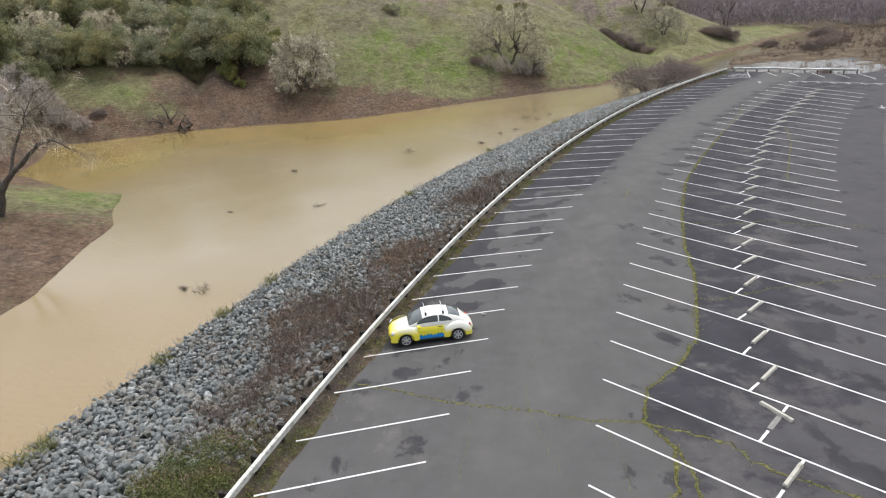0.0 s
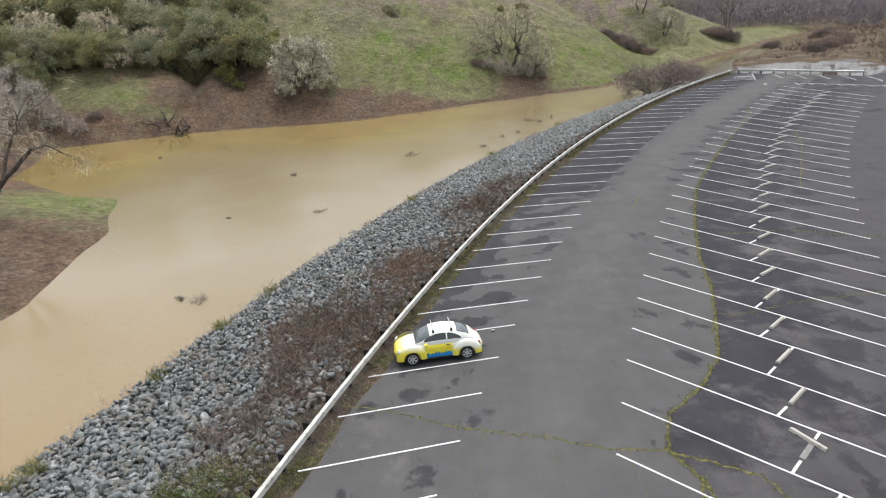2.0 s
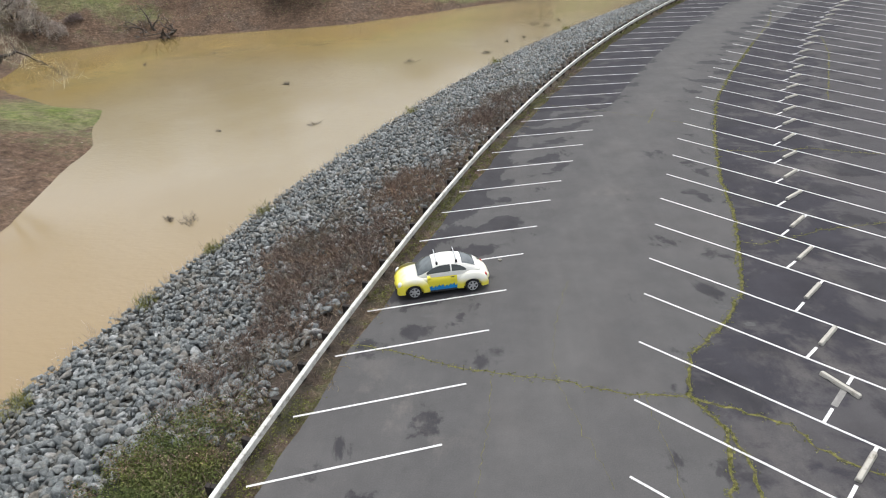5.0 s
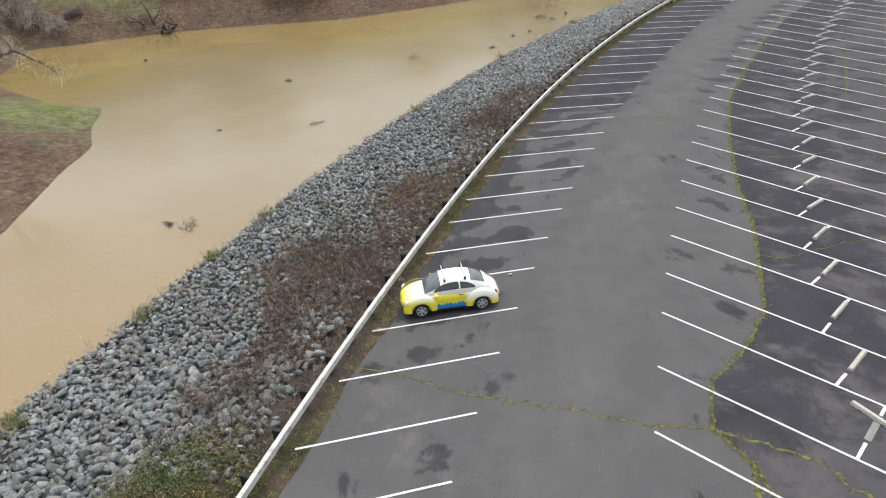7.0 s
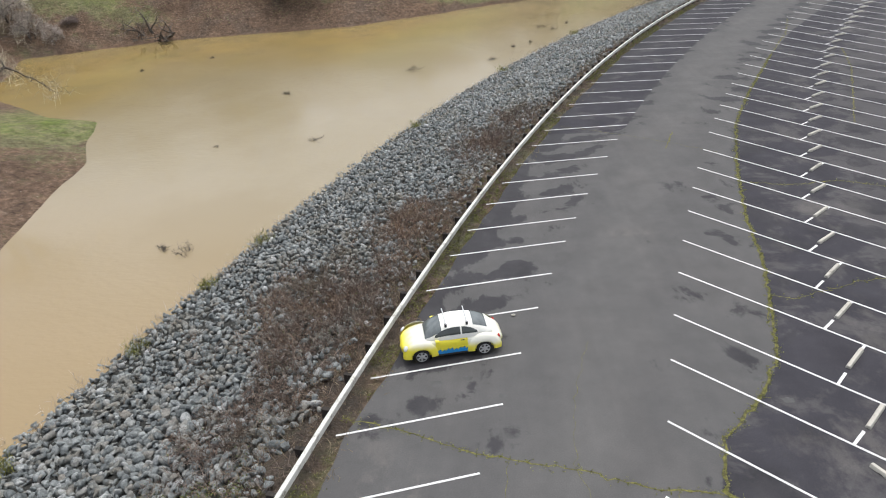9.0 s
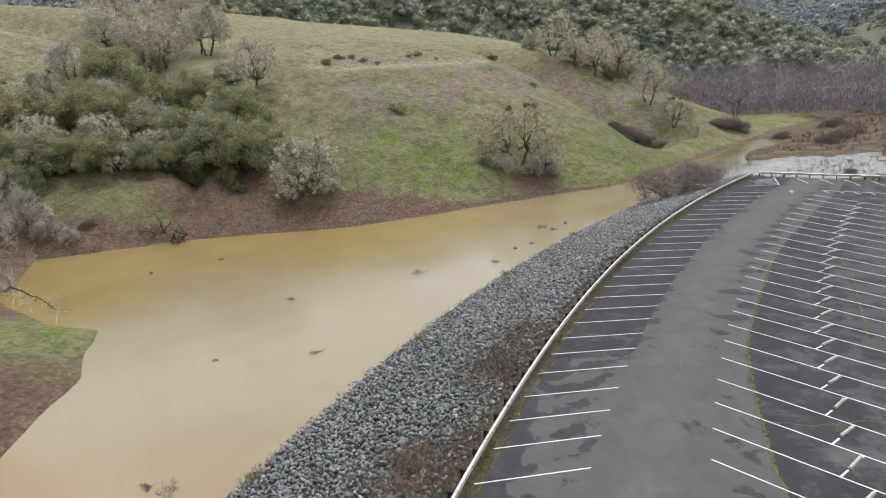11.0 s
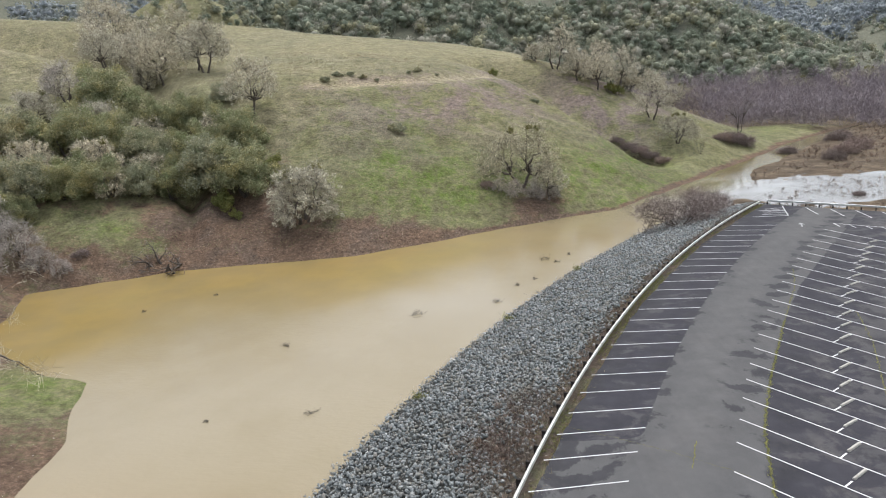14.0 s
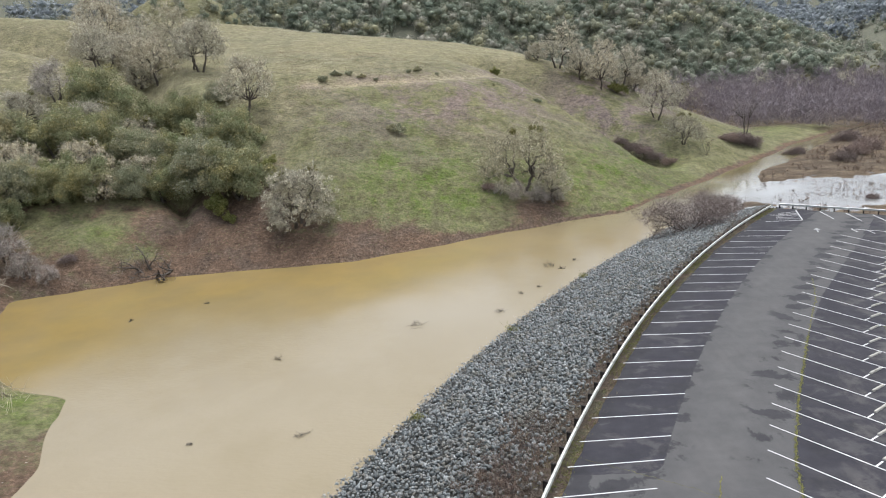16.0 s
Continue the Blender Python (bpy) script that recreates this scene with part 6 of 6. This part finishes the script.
                    y = 0.70 + 0.155 * math.cos(s * 1.5) ** 0.8 if s < 1 else 0.66
                    ring.append((ax + r * 1.12 * math.cos(t), side * y, max(0.19, 0.31 + r * math.sin(t))))
                secs.append([(secs_p[0], side * 0.60, secs_p[2]) for secs_p in ring[:1]] + ring)
            part("wing", lofted(secs, False), M_BODY, car, "rounded wing arched over the wheel")
            wheel = part("wheel", disc(0.235, 0.0, 0.17, 24), M_TRIM, car)
            wheel.matrix_basis = pose(ax, side * 0.66, 0.31, 0, 0, 0 if side > 0 else 180)
            bm = bmesh.new()
            rings = []
            for r, y in ((0.215, 0.0), (0.29, 0.0), (0.31, 0.03), (0.31, 0.15), (0.29, 0.185), (0.215, 0.18)):
                rings.append([bm.verts.new((r * math.cos(6.2832 * i / 28), y, r * math.sin(6.2832 * i / 28))) for i in range(28)])
            for a, b in zip(rings, rings[1:] + rings[:1]):
                for i in range(28):
                    bm.faces.new((a[i], a[(i + 1) % 28], b[(i + 1) % 28], b[i]))
            bmesh.ops.recalc_face_normals(bm, faces=bm.faces)
            part("tyre", bm, M_TYRE, wheel, "black rubber tyre")
            part("hub_cap", disc(0.075, 0.17, 0.19, 14, 0.01), M_RIM, wheel, "silver hub")
            for k in range(6):
                sp = part("spoke", box(0.075, 0.025, 0.15, 0.008), M_RIM, wheel, "silver spoke")
                sp.matrix_basis = pose(0, 0.178, 0, 0, 60 * k, 0) @ pose(0, 0, 0.06)
            bm = bmesh.new()
            rings = [[bm.verts.new((r * math.cos(6.2832 * i / 24), y, r * math.sin(6.2832 * i / 24))) for i in range(24)] for r, y in ((0.222, 0.16), (0.222, 0.19), (0.195, 0.19), (0.195, 0.16))]
            for a, b in zip(rings, rings[1:] + rings[:1]):
                for i in range(24):
                    bm.faces.new((a[i], a[(i + 1) % 24], b[(i + 1) % 24], b[i]))
            part("rim", bm, M_RIM, wheel, "silver wheel rim")
        part("headlight", disc(0.115, 0.0, 0.05, 18, 0.03), M_LAMP, car, "round clear headlight").matrix_basis = pose(1.84, side * 0.66, 0.67, 0, 0, 0) @ pose(0, 0, 0, 35, 0, -70 if side > 0 else -110)
        part("tail_light", disc(0.085, 0.0, 0.04, 16, 0.02), M_RED, car, "round red tail light").matrix_basis = pose(-1.86, side * 0.58, 0.66, 0, 0, 0) @ pose(0, 0, 0, 20, 0, 75 if side > 0 else 105)
        part("side_sill", box(1.7, 0.05, 0.09, 0.015), M_TRIM, car).location = (0.02, side * 0.735, 0.17)
    for x, s in ((2.0, 1), (-2.03, -1)):
        secs = [[(x - s * 0.30 * abs(q) ** 2.2 + s * d, 0.80 * q, z) for d, z in ((-0.06, 0.26), (0.04, 0.30), (0.055, 0.40), (0.03, 0.48), (-0.08, 0.50))] for q in (-1, -0.8, -0.5, 0, 0.5, 0.8, 1)]
        part("bumper", lofted(secs, False), M_YELLOW, car, "yellow body-coloured bumper")
    # roof bars on clamped feet
    for x in (0.22, -0.62):
        bar = new("roof_bar")
        bar.parent = car
        me_bar = part("crossbar", box(0.045, 1.16, 0.025, 0.008), M_RIM, bar, "slim metal crossbar")
        me_bar.location = (x, 0, roof_z(x) + 0.045)
        for side in (1, -1):
            part("clamp_foot", box(0.09, 0.06, 0.17, 0.02), M_TRIM, bar, "black clamp foot").location = (x, side * 0.55, roof_z(x) - 0.10)
    return car


car = beetle()
heading = math.degrees(math.atan2(-0.464, -2.466))
nx, ny = -0.185, 0.983                                     # from the near wheels to the far ones
car.matrix_basis = pose(-0.95 + nx * 0.80, 28.10 + ny * 0.80, 0.006, 0, 0, heading)

# ---- scrub, weeds and cracks ----
def bank_z(u):
    return -0.16 - max(u - 1.5, 0) * (4.56 / 14.5)


def rail_spot(y, u):
    """A place u metres outside the rail, square to it."""
    s = curve_slope(RAIL, y)
    n = math.hypot(1, s)
    return curve_x(RAIL, y) - u / n, y + u * s / n


def twiggy(name, spots, per, length, width, mat, label, seed, up=0.9, category="scrub"):
    r = random.Random(seed)
    v, f = twig_cloud(r, [Vector(p) for p in spots], per, 0.4, length, width, up)
    ob = new(name, raw_mesh(name, v, f, mat))
    tagged(ob, label, category, kind="stuff")
    return ob


def leafy(name, spots, per, spread, size, mat, label, seed, category="weeds"):
    r = random.Random(seed)
    v, f = leaf_cloud(r, [Vector(p) for p in spots], per, spread, size, 0.6)
    ob = new(name, raw_mesh(name, v, f, mat))
    tagged(ob, label, category, kind="stuff")
    return ob


rs = random.Random(101)


def patch(n, cx, cy, a, b, lift=0.25):
    out = []
    while len(out) < n:
        x, y = rs.gauss(cx, a * 0.5), rs.gauss(cy, b * 0.5)
        u = -float(rail_side(np.array([x]), np.array([y]))[0])
        if u > 0.35:
            out.append((x, y, bank_z(u) + rs.uniform(0.05, lift)))
    return out


# brown bramble patches on the upper bank
for k, (n, cx, cy, a, b) in enumerate([(300, -6.6, 33.2, 4.2, 4.4), (190, -3.6, 41.0, 3.2, 4.0), (170, 1.0, 53.0, 2.8, 5.0), (80, -8.3, 28.0, 1.8, 4.0), (80, -9.8, 35.8, 2.8, 2.6), (60, 3.2, 59.5, 2.2, 3.5), (60, -9.5, 24.5, 2.0, 2.5)]):
    spots = patch(n, cx, cy, a, b, 0.45)
    twiggy("bramble_scrub", spots, 24, 0.48, 0.010, M_BRAMBLE, "tangle of dry red-brown bramble stems on the bank", 110 + k)
    leafy("bramble_leaves", spots, 26, 0.5, 0.036, M_BRAMBLE, "dead brown leaves caught in bramble stems", 130 + k)
    leafy("bramble_leaves", spots[::5], 7, 0.4, 0.04, M_WEED, "a few green leaves among dry brambles", 150 + k)
# green mat of weeds by the near end
spots = patch(620, -9.6, 17.4, 2.6, 4.0, 0.5)
leafy("weed_mat", spots, 80, 0.45, 0.036, M_WEED, "dense mat of low green weeds beside the rail", 170)
leafy("weed_mat", [p for p in spots if p[1] > 18.6 or p[0] < -11.4][::2], 60, 0.45, 0.036, M_BRAMBLE, "reddish dock leaves among the weeds", 171)
twiggy("dry_weeds", spots[::3], 4, 0.4, 0.008, M_DRYGRASS, "straw-coloured dead stems among the weeds", 172)

# growth along both sides of the rail
spots, moss, straw = [], [], []
for x, y, tx, ty in curve_stations(RAIL, 8, 124, 0.16):
    thick = 1.0 if y < 40 else 0.6
    for i in range(3):
        u = rs.uniform(0.3, 2.2 if y < 60 else 1.6)
        if rs.random() < thick:
            (spots if rs.random() < 0.5 else straw).append((x - ty * u, y + tx * u, bank_z(u) + rs.uniform(0.02, 0.2)))
    u = rs.uniform(-1.15, 0.25)
    if vnoise(y, 0.0, 5.0, 66) > -0.35:
        for q in range(2):
            w = rs.uniform(-0.9, 0.1) if rs.random() < 0.6 else rs.uniform(0.5, 1.3)
            moss.append((x - ty * w, y + tx * w, (-0.10 if w < 0.3 else bank_z(w)) + rs.uniform(0, 0.06)))
        moss.append((x - ty * u * 0.75, y + tx * u * 0.75, -0.10 + rs.uniform(0, 0.06)))
        moss.append((x - ty * 0.1 + rs.uniform(-.15, .15), y + tx * 0.1, -0.06))
    else:
        straw.append((x - ty * u, y + tx * u, -0.08))
    if rs.random() < 0.5:
        moss.append((x + ty * rs.uniform(0.2, 1.0), y - tx * 0.5, -0.06))
twiggy("verge_scrub", spots, 16, 0.44, 0.010, M_BRAMBLE, "dry brown stems along the guard rail", 180)
twiggy("verge_straw", straw, 8, 0.28, 0.010, M_DRYGRASS, "dead straw and litter along the guard rail", 181)
leafy("verge_moss", moss, 14, 0.16, 0.032, M_MOSS, "green moss and grass along the asphalt edge", 182)

# reeds, twigs and tufts at the water's edge
spots, green = [], []
for x, y, tx, ty in curve_stations(RAIL, 3, 125, 0.35):
    u = 15.9 + rs.gauss(0.25, 0.55)
    if rs.random() < 0.75:
        spots.append((x - ty * u, y + tx * u, bank_z(u) + 0.05))
for cy, u in ((21.5, 15.8), (22.6, 15.2), (17.6, 15.7), (30.2, 15.3), (41.5, 15.6), (62.5, 15.2), (80.5, 15.4), (98, 15.6), (36.3, 15.6)):
    px, py = rail_spot(cy, u)
    for i in range(26):
        green.append((px + rs.gauss(0, 0.35), py + rs.gauss(0, 0.35), bank_z(u) + rs.uniform(0.05, 0.35)))
twiggy("shore_twigs", spots, 22, 0.5, 0.008, M_GREYTWIG, "dead stems standing along the waterline", 190, 1.2)
leafy("shore_weeds", spots[::3], 8, 0.3, 0.04, M_DRYGRASS, "pale dead weeds along the waterline", 191)
twiggy("shore_grass", green, 9, 0.45, 0.012, M_MOSS, "yellow-green grass tufts at the water's edge", 192, 1.6, "grass")
# scattered plants between the boulders
spots = []
for i in range(420):
    yy, u = rs.uniform(12, 110), rs.uniform(2.2, 15.4)
    px, py = rail_spot(yy, u)
    if vnoise(px, py, 4.5, 67) > 0.05:
        spots.append((px, py, bank_z(u) + 0.2))
twiggy("bank_weeds", spots, 10, 0.4, 0.010, M_BRAMBLE, "thin dead weeds between the boulders", 195)


# cracks in the asphalt, filled with moss
def crack(points, width, name_seed, density=1.0, green=True):
    """A ragged dark crack and the moss that follows it."""
    r = random.Random(name_seed)
    pts = [Vector((x, y, 0)) for x, y in points]
    path = []
    for a, b in zip(pts, pts[1:]):
        n = max(1, int((b - a).length / 0.25))
        path += [a.lerp(b, i / n) for i in range(n)]
    path.append(pts[-1])
    path = [p + Vector((r.gauss(0, 0.045), r.gauss(0, 0.045), 0)) for p in path]
    bm = bmesh.new()
    rows = []
    for i, p in enumerate(path):
        d = (path[min(i + 1, len(path) - 1)] - path[max(i - 1, 0)]).normalized()
        s = Vector((-d.y, d.x, 0)) * width * r.uniform(0.35, 1.0)
        rows.append([bm.verts.new(p - s + Vector((0, 0, 0.003))), bm.verts.new(p + Vector((0, 0, 0.005))), bm.verts.new(p + s + Vector((0, 0, 0.003)))])
    for a, b in zip(rows, rows[1:]):
        for i in range(2):
            bm.faces.new((a[i], b[i], b[i + 1], a[i + 1]))
    part("crack", bm, M_CRACK, lot, "dark earth-filled crack in the asphalt")
    if green:
        return [(p.x + r.gauss(0, width * 0.5 + 0.03), p.y + r.gauss(0, 0.1), 0.012) for p in path for q in range(max(1, int(5 * density))) if r.random() < density + 0.2]
    return []


k = Mat("mossy_crack_soil", 0.95, spec=0.15)
M_CRACK = k.colour(k.ramp(k.noise(4.5, 5, 0.75), (0.36, (0.045, 0.042, 0.03)), (0.5, (0.1, 0.097, 0.036)), (0.64, (0.19, 0.18, 0.055)))).bump(k.noise(14, 4), 0.6, 0.03).m
moss = crack(CRACK, 0.09, 201, 1.6)
moss += crack([(-4.9, 24.9), (-2.6, 24.2), (-0.4, 23.2), (1.5, 22.7), (3.0, 22.4), (5.3, 21.6), (7.4, 21.4)], 0.04, 202, 0.8)
moss += crack([(7.4, 21.4), (8.9, 20.7), (10.1, 20.0), (10.6, 19.0), (11.5, 18.1), (13.5, 17.0)], 0.06, 203, 0.9)
moss += crack([(11.9, 29.9), (12.7, 32.0), (13.6, 31.6), (17.0, 32.9), (21.0, 33.6), (26.0, 34.0)], 0.03, 204, 0.6)
moss += crack([(15.6, 43.9), (18.0, 43.2), (21.0, 43.6), (24.0, 42.3), (27.0, 41.6)], 0.045, 205, 0.6)
crack([(5.0, 55.6), (8.3, 53.8), (12.0, 51.6), (15.8, 48.6)], 0.02, 206, green=False)
moss += crack([(28.3, 72.6), (33.5, 82.0), (36, 88)], 0.05, 207, 0.5)
moss += crack([(26.5, 53), (30.0, 60.5), (33.0, 67.0), (35.5, 74.0)], 0.05, 208, 0.5)
moss += crack([(8.2, 19.9), (8.4, 18.4), (8.2, 16.6), (8.6, 14.0)], 0.07, 209, 1.0)
crack([(4.3, 17.5), (3.6, 20.5), (3.1, 22.4), (3.4, 25.5), (4.4, 29.0)], 0.010, 210, green=False)
crack([(0.2, 17.0), (0.7, 20.0), (0.9, 22.8)], 0.010, 211, green=False)
crack([(6.0, 16.5), (6.2, 19.0), (6.0, 21.5)], 0.010, 212, green=False)
crack([(13.9, 52.7), (13.1, 50.6), (12.7, 49.6)], 0.05, 213, green=False)
leafy("crack_moss", moss, 5, 0.06, 0.024, M_MOSS, "yellow-green moss growing along asphalt cracks", 220, "moss")

# oil spots and a scrap of litter
M_OIL = plain("old_oil_stain", (0.05, 0.05, 0.05), 0.6, vary=0.3)
for k, (x, y, s) in enumerate([(0.9, 25.9, 0.22), (1.4, 26.9, 0.14), (9.4, 30.4, 0.2), (5.2, 33.6, 0.12), (2.4, 36.9, 0.1), (8.2, 40.6, 0.14), (4.4, 24.8, 0.1), (6.2, 28.9, 0.09), (-1.6, 26.6, 0.35), (-0.4, 26.9, 0.28), (10.2, 26.6, 0.35), (10.9, 25.4, 0.3)]):
    bm = bmesh.new()
    r = random.Random(230 + k)
    ring = []
    for i in range(28):
        a = 6.2832 * i / 28
        d = 0.5 * s * (1 + 0.35 * float(vnoise(3 * math.cos(a) + 9 * k, 3 * math.sin(a), 1.2, 240 + k)))
        ring.append(bm.verts.new((x + 1.4 * d * math.cos(a), y + d * math.sin(a), 0.003)))
    bm.faces.new(ring)
    part("oil_stain", bm, M_OIL, lot, "dark dried oil stain")
bm = bmesh.new()
bmesh.ops.create_icosphere(bm, subdivisions=2, radius=0.09)
for q in bm.verts:
    q.co *= random.Random(int(q.co.x * 999 + q.co.y * 77)).uniform(0.75, 1.15)
bmesh.ops.scale(bm, vec=(1.2, 0.8, 0.6), verts=bm.verts)
stone = new("stone", shared("stone", bm, M_CONCRETE))
stone.location = (1.55, 30.9, 0.05)
tagged(stone, "pale loose stone lying on the asphalt", "stone")

# a pale drain pipe lying on the rocks near the willow
bm = bmesh.new()
rings = []
for px, r in ((-2.2, 0.24), (-2.2, 0.30), (-2.0, 0.30), (-1.98, 0.26), (2.2, 0.26), (2.2, 0.2)):
    rings.append([bm.verts.new((px, r * math.cos(6.2832 * i / 16), r * math.sin(6.2832 * i / 16))) for i in range(16)])
for a, b in zip(rings, rings[1:] + rings[:1]):
    for i in range(16):
        bm.faces.new((a[i], a[(i + 1) % 16], b[(i + 1) % 16], b[i]))
bmesh.ops.recalc_face_normals(bm, faces=bm.faces)
pipe = new("drain_pipe", shared("drain_pipe", bm, plain("pale_concrete_pipe", (0.5, 0.49, 0.45), 0.85, vary=0.2, scale=4)))
pipe.matrix_basis = pose(39.2, 124.6, land_z(39.2, 124.6) + 0.42, 0, 2, -8)
tagged(pipe, "pale concrete drain pipe lying on the rocks", "pipe")
